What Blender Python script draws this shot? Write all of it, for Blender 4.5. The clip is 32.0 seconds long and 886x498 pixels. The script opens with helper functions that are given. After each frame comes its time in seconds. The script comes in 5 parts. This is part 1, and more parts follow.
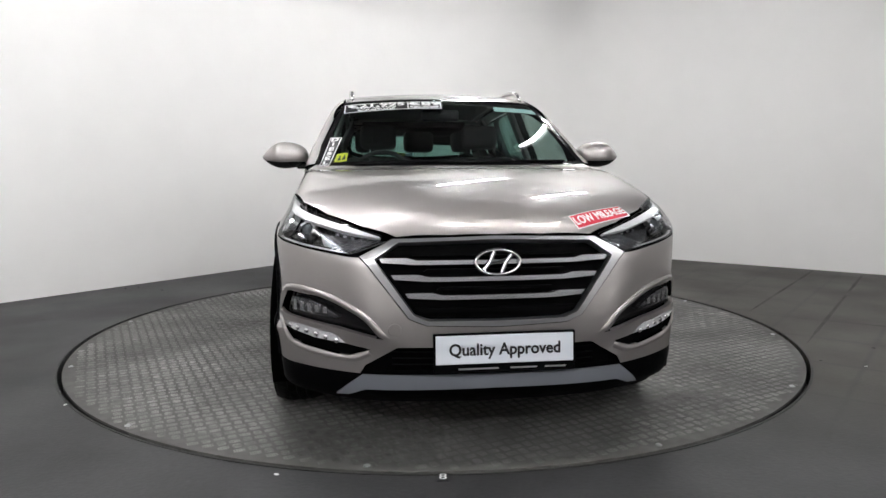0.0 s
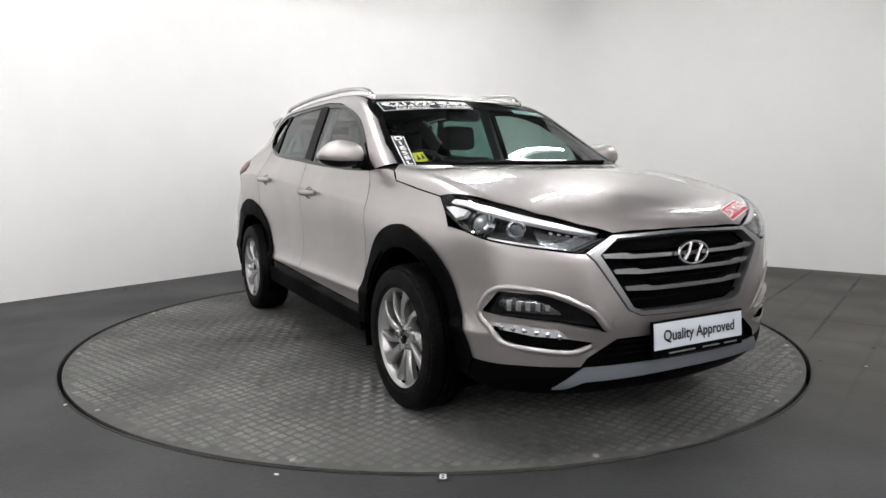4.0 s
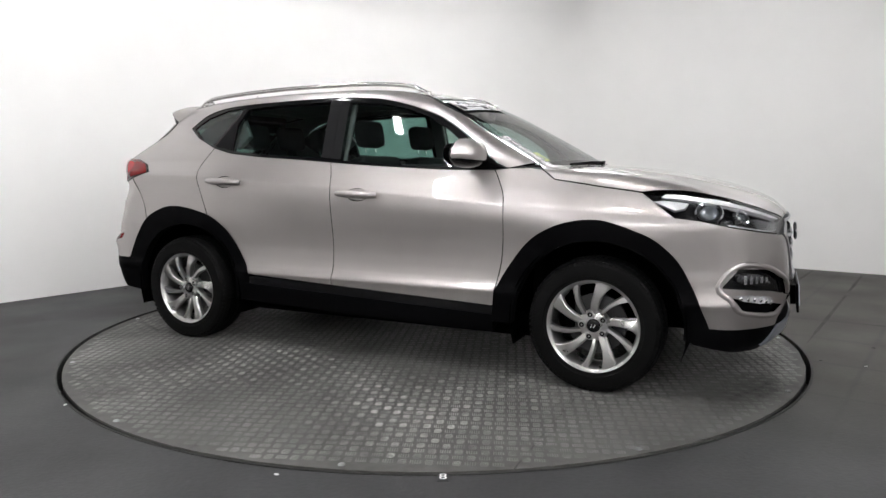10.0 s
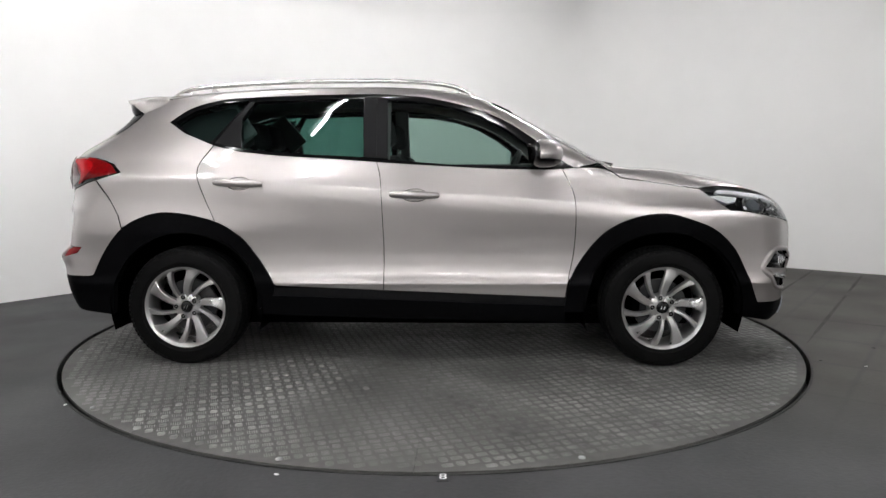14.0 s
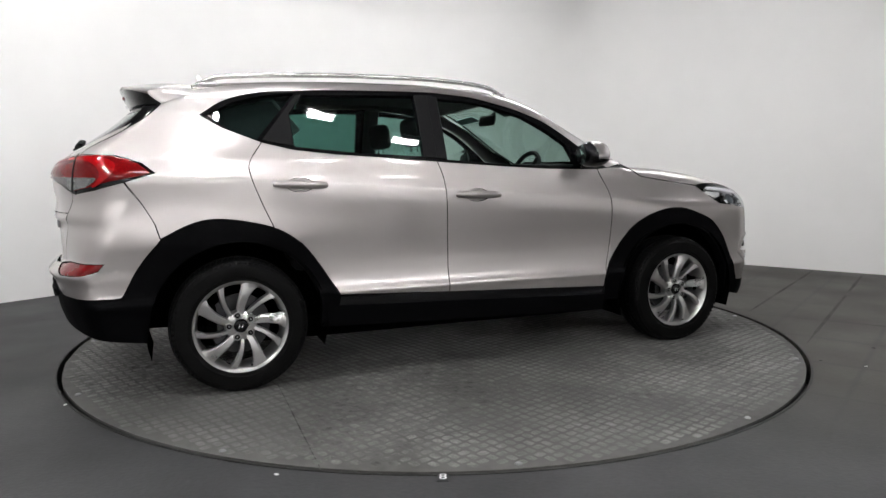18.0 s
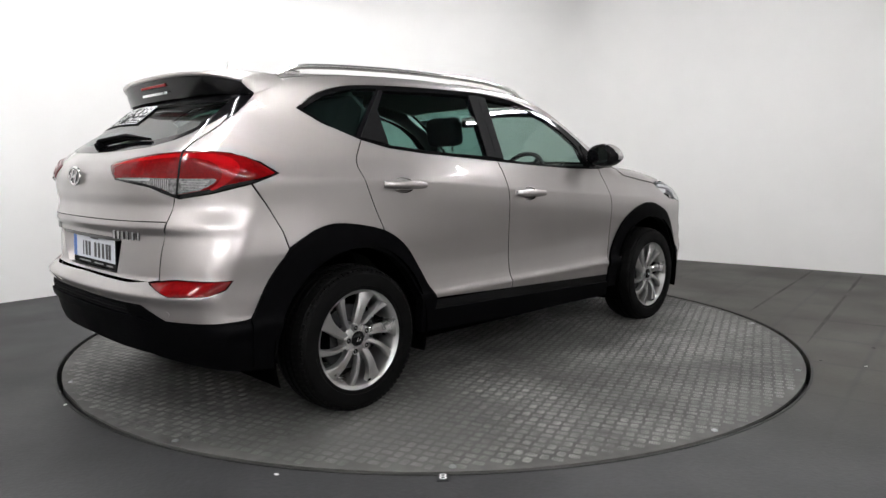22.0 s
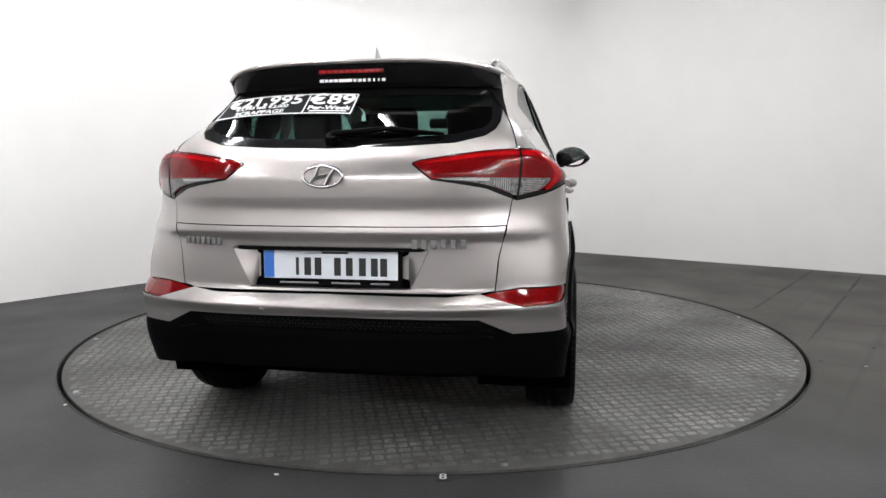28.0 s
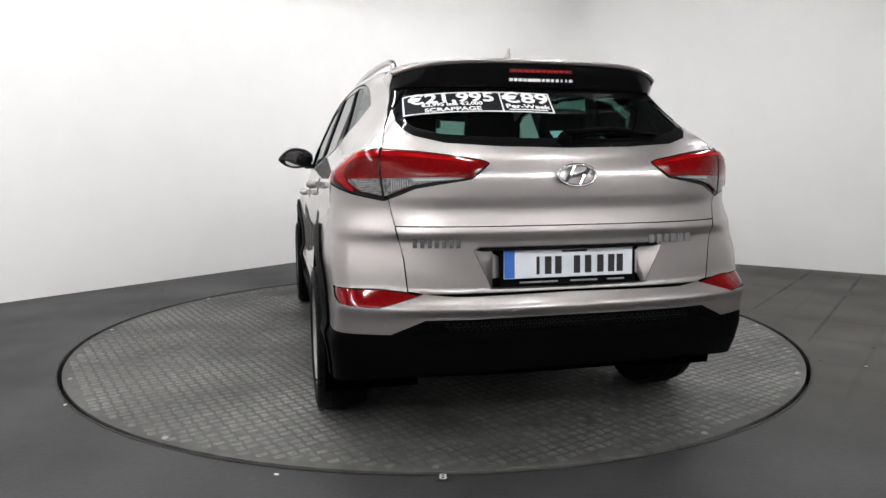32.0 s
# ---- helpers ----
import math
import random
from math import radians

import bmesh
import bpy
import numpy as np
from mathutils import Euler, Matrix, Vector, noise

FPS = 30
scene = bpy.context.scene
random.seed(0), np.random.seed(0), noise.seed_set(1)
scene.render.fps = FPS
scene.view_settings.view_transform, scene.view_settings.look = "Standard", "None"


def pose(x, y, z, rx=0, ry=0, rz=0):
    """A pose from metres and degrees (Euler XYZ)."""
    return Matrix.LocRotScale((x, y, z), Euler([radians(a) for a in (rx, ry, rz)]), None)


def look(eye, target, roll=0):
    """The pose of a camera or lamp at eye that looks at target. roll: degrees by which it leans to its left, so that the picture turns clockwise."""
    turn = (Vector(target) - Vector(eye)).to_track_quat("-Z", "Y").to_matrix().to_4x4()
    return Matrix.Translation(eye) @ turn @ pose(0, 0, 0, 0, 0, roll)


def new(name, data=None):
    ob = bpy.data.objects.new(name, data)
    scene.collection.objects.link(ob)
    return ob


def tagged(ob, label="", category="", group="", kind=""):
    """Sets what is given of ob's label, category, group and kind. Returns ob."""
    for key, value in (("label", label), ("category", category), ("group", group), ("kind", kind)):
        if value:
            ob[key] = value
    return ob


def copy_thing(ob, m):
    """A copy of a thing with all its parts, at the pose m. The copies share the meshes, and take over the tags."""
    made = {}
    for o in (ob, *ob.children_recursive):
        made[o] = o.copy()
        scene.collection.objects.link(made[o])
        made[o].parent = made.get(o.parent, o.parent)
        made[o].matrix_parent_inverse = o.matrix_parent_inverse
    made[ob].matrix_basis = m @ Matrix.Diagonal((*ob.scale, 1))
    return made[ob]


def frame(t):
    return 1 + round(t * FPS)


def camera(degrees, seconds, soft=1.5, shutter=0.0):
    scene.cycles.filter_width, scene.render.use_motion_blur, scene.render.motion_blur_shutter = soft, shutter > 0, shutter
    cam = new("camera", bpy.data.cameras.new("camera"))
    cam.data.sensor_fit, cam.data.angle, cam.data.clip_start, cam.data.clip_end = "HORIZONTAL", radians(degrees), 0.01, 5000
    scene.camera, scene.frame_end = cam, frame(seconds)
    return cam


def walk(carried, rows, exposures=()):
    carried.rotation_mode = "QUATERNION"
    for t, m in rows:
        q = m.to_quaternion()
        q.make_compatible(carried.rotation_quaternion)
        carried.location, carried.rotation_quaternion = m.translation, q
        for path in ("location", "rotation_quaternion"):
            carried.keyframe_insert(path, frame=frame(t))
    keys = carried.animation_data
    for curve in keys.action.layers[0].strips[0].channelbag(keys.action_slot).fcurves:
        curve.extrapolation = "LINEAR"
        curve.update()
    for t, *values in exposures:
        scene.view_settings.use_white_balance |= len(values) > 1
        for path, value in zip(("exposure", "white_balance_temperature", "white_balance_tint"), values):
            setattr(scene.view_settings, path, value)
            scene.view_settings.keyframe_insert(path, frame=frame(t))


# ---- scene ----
from mathutils.geometry import delaunay_2d_cdt
cam = camera(65.53, 32.0)
EYE = Vector((0.0, -4.675, 1.103))
AIM = Vector((math.sin(radians(.63)) * math.cos(radians(6.75)), math.cos(radians(.63)) * math.cos(radians(6.75)), -math.sin(radians(6.75))))
PATH = [(0.0, look(EYE, EYE + AIM, -.27)), (32.0, look(EYE, EYE + AIM, -.27))]
# the clip's camera drifts a little in exposure as the car turns
walk(cam, PATH, [(0.0, -.08), (3.0, .0), (6.0, .05), (10.0, .05), (13.0, -.03), (18.0, -.06), (20.0, -.18), (21.5, .04), (23.0, .20), (25.0, .24), (28.0, .15), (30.0, .08), (32.0, .05)])

# ---- world, lights, exposure ----
world = bpy.data.worlds.new("world")
scene.world = world
world.use_nodes = True
world.node_tree.nodes["Background"].inputs[0].default_value = (.02, .02, .022, 1)
world.node_tree.nodes["Background"].inputs[1].default_value = .3

CEILING = 4.0
# (x, y, z, turn, length) of the strip lights hung under the roof, some added as fill
STRIPS = [(1.45, 1.15, 3.0, 53, 1.5), (.45, 2.45, 3.05, 54, 1.5), (-.85, -1.75, 3.0, 50, 1.5), (-1.75, -.05, 3.45, 52, 1.5),
          # the first of this row is added to brighten the right side
          (3.3, .35, 3.0, 53, 1.5), (-1.7, -6.2, 2.6, -20, 1.5),
          (.9, -6.4, 3.0, 53, 1.5), (2.3, -5.0, 3.0, 53, 1.5), (-.2, -7.3, 3.0, 53, 1.5),
          # these four are added as fill for the car's front and sides
          (3.4, -3.9, 3.0, 53, 1.5), (-2.6, -2.9, 3.0, 53, 1.5), (-3.3, -4.2, 3.0, 53, 1.5), (3.1, -6.3, 3.0, 53, 1.5)]
# small square floods: (x, y, z, turn)
FLOODS = [(.3, -2.2, 3.0, 8), (1.2, -2.2, 3.0, 8), (-2.1, -1.6, 3.0, 50)]
TUBE_GLOW = 178.0


# ---- materials ----
def material(name, colour, rough=.5, metal=0.0, grain=None, stain=None, bump=None, coat=0.0, transmission=0.0, emit=None, ior=1.45, spec=.5):
    """grain and stain: (scale, amount) of two noises that vary the colour; bump: (scale, height)."""
    m = bpy.data.materials.new(name)
    m.use_nodes = True
    t = m.node_tree
    b = t.nodes["Principled BSDF"]
    b.inputs["Base Color"].default_value = (*colour, 1)
    b.inputs["Roughness"].default_value, b.inputs["Metallic"].default_value, b.inputs["IOR"].default_value = rough, metal, ior
    b.inputs["Coat Weight"].default_value, b.inputs["Coat Roughness"].default_value = coat, .03
    b.inputs["Transmission Weight"].default_value = transmission
    b.inputs["Specular IOR Level"].default_value = spec
    if emit:
        b.inputs["Emission Color"].default_value, b.inputs["Emission Strength"].default_value = (*emit[0], 1), emit[1]
    co = t.nodes.new("ShaderNodeTexCoord")
    last = None
    for k in (grain, stain):
        if not k:
            continue
        n = t.nodes.new("ShaderNodeTexNoise")
        n.inputs["Scale"].default_value, n.inputs["Detail"].default_value = k[0], 5
        t.links.new(co.outputs["Object"], n.inputs["Vector"])
        r = t.nodes.new("ShaderNodeMapRange")
        r.inputs[1].default_value, r.inputs[2].default_value, r.inputs[3].default_value, r.inputs[4].default_value = .3, .7, 1 - k[1], 1 + k[1]
        t.links.new(n.outputs["Fac"], r.inputs[0])
        mul = t.nodes.new("ShaderNodeVectorMath")
        mul.operation = "SCALE"
        if last:
            t.links.new(last, mul.inputs[0])
        else:
            mul.inputs[0].default_value = colour
        t.links.new(r.outputs[0], mul.inputs["Scale"])
        last = mul.outputs[0]
        if k is stain:
            rr = t.nodes.new("ShaderNodeMapRange")
            rr.inputs[1].default_value, rr.inputs[2].default_value = .3, .7
            rr.inputs[3].default_value, rr.inputs[4].default_value = min(1, rough * 1.15), rough * .85
            t.links.new(n.outputs["Fac"], rr.inputs[0])
            t.links.new(rr.outputs[0], b.inputs["Roughness"])
    if last:
        t.links.new(last, b.inputs["Base Color"])
    if bump:
        n = t.nodes.new("ShaderNodeTexNoise")
        n.inputs["Scale"].default_value, n.inputs["Detail"].default_value = bump[0], 4
        t.links.new(co.outputs["Object"], n.inputs["Vector"])
        u = t.nodes.new("ShaderNodeBump")
        u.inputs["Distance"].default_value, u.inputs["Strength"].default_value = bump[1], .6
        t.links.new(n.outputs["Fac"], u.inputs["Height"])
        t.links.new(u.outputs[0], b.inputs["Normal"])
    return m


PAINT = material("champagne metallic paint", (.402, .376, .366), .40, .87, grain=(900, .06), stain=(3, .02), bump=(1500, .00004), coat=1.0)
PAINT.node_tree.nodes["Principled BSDF"].inputs["Coat IOR"].default_value = 1.55
BLACK = material("black textured plastic", (.0017, .0017, .002), .5, grain=(400, .2), stain=(6, .15), bump=(700, .0003), spec=.025)
GLOSSBLACK = material("gloss black trim", (.004, .004, .0045), .10, spec=.3)
# near-black: inner panels, and painted-in shade on the paint panels' turned-in edges
DARK = material("near-black inner panels and shaded edges", (.001, .001, .001), .8, stain=(5, .2), spec=0)
CHROME = material("chrome", (.85, .85, .86), .07, 1.0)
SATIN = material("satin grey metal", (.42, .42, .43), .28, .9, grain=(600, .04))
ALLOY = material("silver alloy wheel", (.47, .466, .46), .30, .9, grain=(700, .04), stain=(8, .05))
RUBBER = material("tyre rubber", (.0018, .0018, .0018), .55, grain=(120, .2), stain=(9, .25), bump=(400, .0004), spec=.10)
LINER = material("pale headliner cloth", (.35, .34, .32), .9, grain=(500, .1))
CLOTH = material("dark seat cloth", (.02, .02, .021), .85, grain=(400, .25), bump=(600, .001), spec=.16)
DASHM = material("dark dashboard plastic", (.018, .018, .019), .6, grain=(500, .15), bump=(600, .0004), spec=.16)
REDLENS = material("red lamp lens", (.13, .0012, .002), .08, spec=.4, grain=(60, .2))
CLEARLENS = material("ribbed clear lamp lens", (.20, .195, .195), .12, .6, grain=(90, .6))
REFLECTOR = material("lamp reflector", (.78, .78, .80), .12, .95, grain=(60, .15))
LAMPDARK = material("dark lamp housing", (.014, .014, .015), .22, .5, spec=.3, grain=(80, .4))
PLATEWHITE = material("white plate face", (.66, .69, .74), .22, coat=.3)
INK = material("black ink", (.01, .01, .012), .5)
WHITE = material("white vinyl print", (.8, .8, .8), .45)
REDVINYL = material("red vinyl", (.55, .03, .05), .45)
TUBEM = material("lit fluorescent tube", (.9, .9, .9), .4, emit=((.985, .985, 1.0), TUBE_GLOW))
YELLOW = material("yellow vinyl", (.62, .58, .03), .45)
BLUE = material("blue plate band", (.03, .13, .45), .4)
TEALV = material("pale teal tax disc strip", (.45, .62, .62), .45)


def glass_material(name, colour, rough=.0):
    """Thin tinted glass: a tinted see-through sheet with a mirror gloss on it."""
    m = bpy.data.materials.new(name)
    m.use_nodes = True
    t = m.node_tree
    t.nodes.remove(t.nodes["Principled BSDF"])
    out = t.nodes["Material Output"]
    clear, gloss, mix, lw = (t.nodes.new("ShaderNode" + k) for k in ("BsdfTransparent", "BsdfGlossy", "MixShader", "LayerWeight"))
    clear.inputs[0].default_value = (*colour, 1)
    gloss.inputs["Roughness"].default_value = rough
    lw.inputs["Blend"].default_value = .5
    power, fit = t.nodes.new("ShaderNodeMath"), t.nodes.new("ShaderNodeMath")
    power.operation, fit.operation = "POWER", "MULTIPLY_ADD"
    power.inputs[1].default_value, fit.inputs[1].default_value, fit.inputs[2].default_value = 4.5, .9, .040
    t.links.new(lw.outputs["Facing"], power.inputs[0])
    t.links.new(power.outputs[0], fit.inputs[0])
    t.links.new(fit.outputs[0], mix.inputs[0])
    t.links.new(clear.outputs[0], mix.inputs[1])
    t.links.new(gloss.outputs[0], mix.inputs[2])
    t.links.new(mix.outputs[0], out.inputs["Surface"])
    return m


GLASS = glass_material("green tinted glass", (.54, .66, .62))
PRIVACY = glass_material("dark tinted rear glass", (.23, .39, .35))
CLEAR = glass_material("clear lamp cover", (.86, .87, .88))


# ---- parts and panels ----
def mesh_of(name, verts, faces, mat, smooth=False):
    me = bpy.data.meshes.new(name)
    me.from_pydata([tuple(map(float, v)) for v in verts], [], faces)
    me.materials.append(mat)
    if smooth:
        me.polygons.foreach_set("use_smooth", [True] * len(me.polygons))
    me.update()
    return me


def part(name, data, mat=None, parent=None, label="", at=None):
    """Links a mesh or a bmesh as one mesh object under a thing or a part."""
    if isinstance(data, bmesh.types.BMesh):
        me = bpy.data.meshes.new(name)
        bmesh.ops.recalc_face_normals(data, faces=data.faces)
        data.to_mesh(me)
        data.free()
        me.materials.append(mat)
    else:
        me = data
    ob = new(name, me)
    if parent:
        ob.parent = parent
    if at is not None:
        ob.matrix_local = at
    if label:
        tagged(ob, label)
    return ob


def soft(ob, angle=40):
    """Smooth shading with edges kept sharp above an angle."""
    me = ob.data
    me.polygons.foreach_set("use_smooth", [True] * len(me.polygons))
    me.set_sharp_from_angle(angle=radians(angle))
    return ob


def box(sx, sy, sz, at=(0, 0, 0), bevel=0.0, turn=None, segments=2):
    bm = bmesh.new()
    bmesh.ops.create_cube(bm, size=1)
    bmesh.ops.scale(bm, vec=(sx, sy, sz), verts=bm.verts)
    if bevel:
        bmesh.ops.bevel(bm, geom=bm.edges[:], offset=bevel, segments=segments, affect="EDGES", profile=.5)
    m = Matrix.Translation(at)
    if turn:
        m = m @ Euler([radians(a) for a in turn]).to_matrix().to_4x4()
    bmesh.ops.transform(bm, matrix=m, verts=bm.verts)
    return bm


def merge(*bms):
    out = bms[0]
    for b in bms[1:]:
        me = bpy.data.meshes.new("tmp")
        b.to_mesh(me)
        b.free()
        out.from_mesh(me)
        bpy.data.meshes.remove(me)
    return out


def lathe(profile, n=64, axis="y"):
    """A turned body from (radius, along) pairs, about the y or z axis."""
    verts, faces = [], []
    k = len(profile)
    for i in range(n):
        a = 2 * math.pi * i / n
        for r, h in profile:
            verts.append((r * math.cos(a), h, r * math.sin(a)) if axis == "y" else (r * math.cos(a), r * math.sin(a), h))
    for i in range(n):
        j = (i + 1) % n
        for a in range(k - 1):
            q = (i * k + a, i * k + a + 1, j * k + a + 1, j * k + a)
            faces.append(q if axis == "y" else q[::-1])
    bm = bmesh.new()
    me = bpy.data.meshes.new("tmp")
    me.from_pydata(verts, [], faces)
    bm.from_mesh(me)
    bpy.data.meshes.remove(me)
    bmesh.ops.remove_doubles(bm, verts=bm.verts, dist=1e-5)
    return bm


def tube(points, radius, n=8, flat=1.0, ends=True):
    """A rod along points; flat squeezes it in the second direction."""
    pts = [Vector(q) for q in points]
    verts, faces = [], []
    up = Vector((0, 0, 1))
    for i, q in enumerate(pts):
        d = (pts[min(i + 1, len(pts) - 1)] - pts[max(i - 1, 0)]).normalized()
        side = d.cross(up)
        side = side.normalized() if side.length > 1e-4 else Vector((1, 0, 0))
        top = side.cross(d).normalized()
        r = radius[i] if isinstance(radius, (list, tuple)) else radius
        for a in range(n):
            w = 2 * math.pi * a / n
            verts.append(q + side * math.cos(w) * r + top * math.sin(w) * r * flat)
    for i in range(len(pts) - 1):
        for a in range(n):
            b = (a + 1) % n
            faces.append((i * n + a, i * n + b, (i + 1) * n + b, (i + 1) * n + a))
    if ends:
        faces.append(tuple(range(n))[::-1])
        faces.append(tuple((len(pts) - 1) * n + a for a in range(n)))
    bm = bmesh.new()
    me = bpy.data.meshes.new("tmp")
    me.from_pydata(verts, [], faces)
    bm.from_mesh(me)
    bpy.data.meshes.remove(me)
    return bm


def thing(name, label, category, m=Matrix(), group="", kind=""):
    ob = new(name)
    ob.empty_display_size = .1
    ob.matrix_world = m
    return tagged(ob, label, category, group, kind)


# ---- the room ----
def line_material(name, colour, rough, turn, step, dark, stain, bumpy, tint):
    """Painted concrete with faint slab joints, worn and stained."""
    m = material(name, colour, rough, grain=(40, .12), stain=stain, bump=bumpy, spec=.25)
    t = m.node_tree
    b = t.nodes["Principled BSDF"]
    base = b.inputs["Base Color"].links[0].from_socket
    co = t.nodes.new("ShaderNodeTexCoord")
    mp = t.nodes.new("ShaderNodeMapping")
    mp.inputs["Rotation"].default_value = (0, 0, radians(turn))
    t.links.new(co.outputs["Object"], mp.inputs[0])
    sep = t.nodes.new("ShaderNodeSeparateXYZ")
    t.links.new(mp.outputs[0], sep.inputs[0])
    facs = []
    for i in (0, 1):
        pp = t.nodes.new("ShaderNodeMath")
        pp.operation = "PINGPONG"
        pp.inputs[1].default_value = step / 2
        t.links.new(sep.outputs[i], pp.inputs[0])
        r = t.nodes.new("ShaderNodeMapRange")
        r.inputs[1].default_value, r.inputs[2].default_value, r.inputs[3].default_value, r.inputs[4].default_value = .004, .022, 1, 0
        t.links.new(pp.outputs[0], r.inputs[0])
        facs.append(r.outputs[0])
    mx = t.nodes.new("ShaderNodeMath")
    mx.operation = "MAXIMUM"
    t.links.new(facs[0], mx.inputs[0])
    t.links.new(facs[1], mx.inputs[1])
    # joints and brownish wear lie in the far right part of the floor
    s2 = t.nodes.new("ShaderNodeSeparateXYZ")
    t.links.new(co.outputs["Object"], s2.inputs[0])
    far = t.nodes.new("ShaderNodeMapRange")
    far.inputs[1].default_value, far.inputs[2].default_value = 1.5, 2.6
    nz = t.nodes.new("ShaderNodeTexNoise")
    nz.inputs["Scale"].default_value = 1.3
    t.links.new(co.outputs["Object"], nz.inputs["Vector"])
    add = t.nodes.new("ShaderNodeMath")
    add.operation = "ADD"
    t.links.new(s2.outputs[0], add.inputs[0])
    t.links.new(nz.outputs["Fac"], add.inputs[1])
    t.links.new(add.outputs[0], far.inputs[0])
    near = t.nodes.new("ShaderNodeMapRange")
    near.inputs[1].default_value, near.inputs[2].default_value = -2.4, -1.2
    t.links.new(s2.outputs[1], near.inputs[0])
    both = t.nodes.new("ShaderNodeMath")
    both.operation = "MULTIPLY"
    t.links.new(far.outputs[0], both.inputs[0])
    t.links.new(near.outputs[0], both.inputs[1])
    wear = t.nodes.new("ShaderNodeMix")
    wear.data_type = "RGBA"
    wear.blend_type = "MULTIPLY"
    wear.inputs["B"].default_value = (*tint, 1)
    t.links.new(both.outputs[0], wear.inputs["Factor"])
    t.links.new(base, wear.inputs["A"])
    jm = t.nodes.new("ShaderNodeMath")
    jm.operation = "MULTIPLY"
    t.links.new(mx.outputs[0], jm.inputs[0])
    t.links.new(both.outputs[0], jm.inputs[1])
    mix = t.nodes.new("ShaderNodeMix")
    mix.data_type = "RGBA"
    mix.inputs["B"].default_value = (*dark, 1)
    t.links.new(jm.outputs[0], mix.inputs["Factor"])
    t.links.new(wear.outputs["Result"], mix.inputs["A"])
    t.links.new(mix.outputs["Result"], b.inputs["Base Color"])
    return m


FLOOR = line_material("grey painted concrete", (.0335, .0335, .0346), .5, 38, .62, (.024, .023, .021), (1.1, .25), (60, .002), (1.16, 1.06, .86))
WALL = material("white painted wall", (.80, .79, .775), .75, grain=(3, .012), stain=(.7, .02), bump=(25, .0015))
ROOFM = material("dark ribbed roof sheet", (.05, .05, .052), .6, stain=(1, .2))
PITM = material("black pit rim", (.008, .008, .008), .7)
STEEL = material("worn galvanised tread plate", (.090, .089, .084), .58, .1, grain=(14, .2), stain=(1.6, .25), bump=(80, .0008), spec=.15)
EDGEM = material("worn grey steel edge", (.022, .022, .021), .5, .4, grain=(30, .5), stain=(2, .4), spec=.2)
DISC, GAP = 2.274, 2.297


def room():
    # floor sheet with the round opening of the turntable
    n, verts, faces = 128, [], []
    for i in range(n):
        a = 2 * math.pi * i / n
        c, s = math.cos(a), math.sin(a)
        k = 14 / max(abs(c), abs(s))
        verts += [(GAP * c, GAP * s, 0), (k * c, k * s, 0), (GAP * c, GAP * s, -.15)]
    for i in range(n):
        j = (i + 1) % n
        faces += [(3 * i, 3 * i + 1, 3 * j + 1, 3 * j), (3 * i + 2, 3 * i, 3 * j, 3 * j + 2)]
    tagged(part("floor", mesh_of("floor", verts, faces, FLOOR)), "grey painted concrete floor with worn slab joints", "floor", kind="structure")
    tagged(part("turntable_pit", lathe([(0, -.15), (GAP + .05, -.15), (GAP + .05, -.16), (0, -.16)], 64, "z"), PITM), "black shallow pit under the turntable", "pit", kind="structure")
    tagged(part("pit_edge", lathe([(GAP, -.06), (GAP, .0015), (GAP + .004, .003), (GAP + .011, .003), (GAP + .012, .0004)], 160, "z"), EDGEM), "worn grey steel edge round the turntable pit", "edging", kind="structure")
    # walls: two straight runs that meet in a wide rounded corner, then the closing walls behind the camera
    left, right = Vector((.633, .774)), Vector((-.8, .6))
    corner = Vector((.08, 5.52))
    r, t = 2.0, 2.0
    a, b = corner - left * t, corner - right * t * 1.0
    mid = a + Vector((left.y, -left.x)) * r
    far, back = 12.0, 11.0
    line = [corner - left * back, a]
    a0 = math.atan2(a.y - mid.y, a.x - mid.x)
    a1 = math.atan2(b.y - mid.y, b.x - mid.x)
    for i in range(1, 16):
        w = a0 + (a1 - a0) * i / 16
        rr = (a - mid).length + ((b - mid).length - (a - mid).length) * i / 16
        line.append(mid + Vector((math.cos(w), math.sin(w))) * rr)
    line += [b, corner - right * far, corner - right * far - left * back]
    verts, faces = [], []
    for i, q in enumerate(line):
        d = (line[(i + 1) % len(line)] - line[i - 1]).normalized()
        o = q + Vector((-d.y, d.x)) * .15
        verts += [(q.x, q.y, 0), (q.x, q.y, CEILING), (o.x, o.y, CEILING), (o.x, o.y, 0)]
    for i in range(len(line)):
        k, k2 = 4 * i, 4 * ((i + 1) % len(line))
        for c in range(4):
            e = (c + 1) % 4
            faces.append((k + c, k + e, k2 + e, k2 + c))
    wall = part("wall_corner", mesh_of("wall_corner", verts, faces, WALL, True))
    wall.data.set_sharp_from_angle(angle=radians(35))
    tagged(wall, "white painted studio walls with a rounded corner", "wall", kind="structure")
    # ceiling with ribs
    bm = box(24, 24, .1, (0, 0, CEILING + .05))
    for i in range(48):
        bm = merge(bm, box(.08, 23.9, .05, (-11.8 + i * .5, 0, CEILING - .024)))
    tagged(part("ceiling", bm, ROOFM), "dark ribbed metal ceiling", "ceiling", kind="structure")


room()


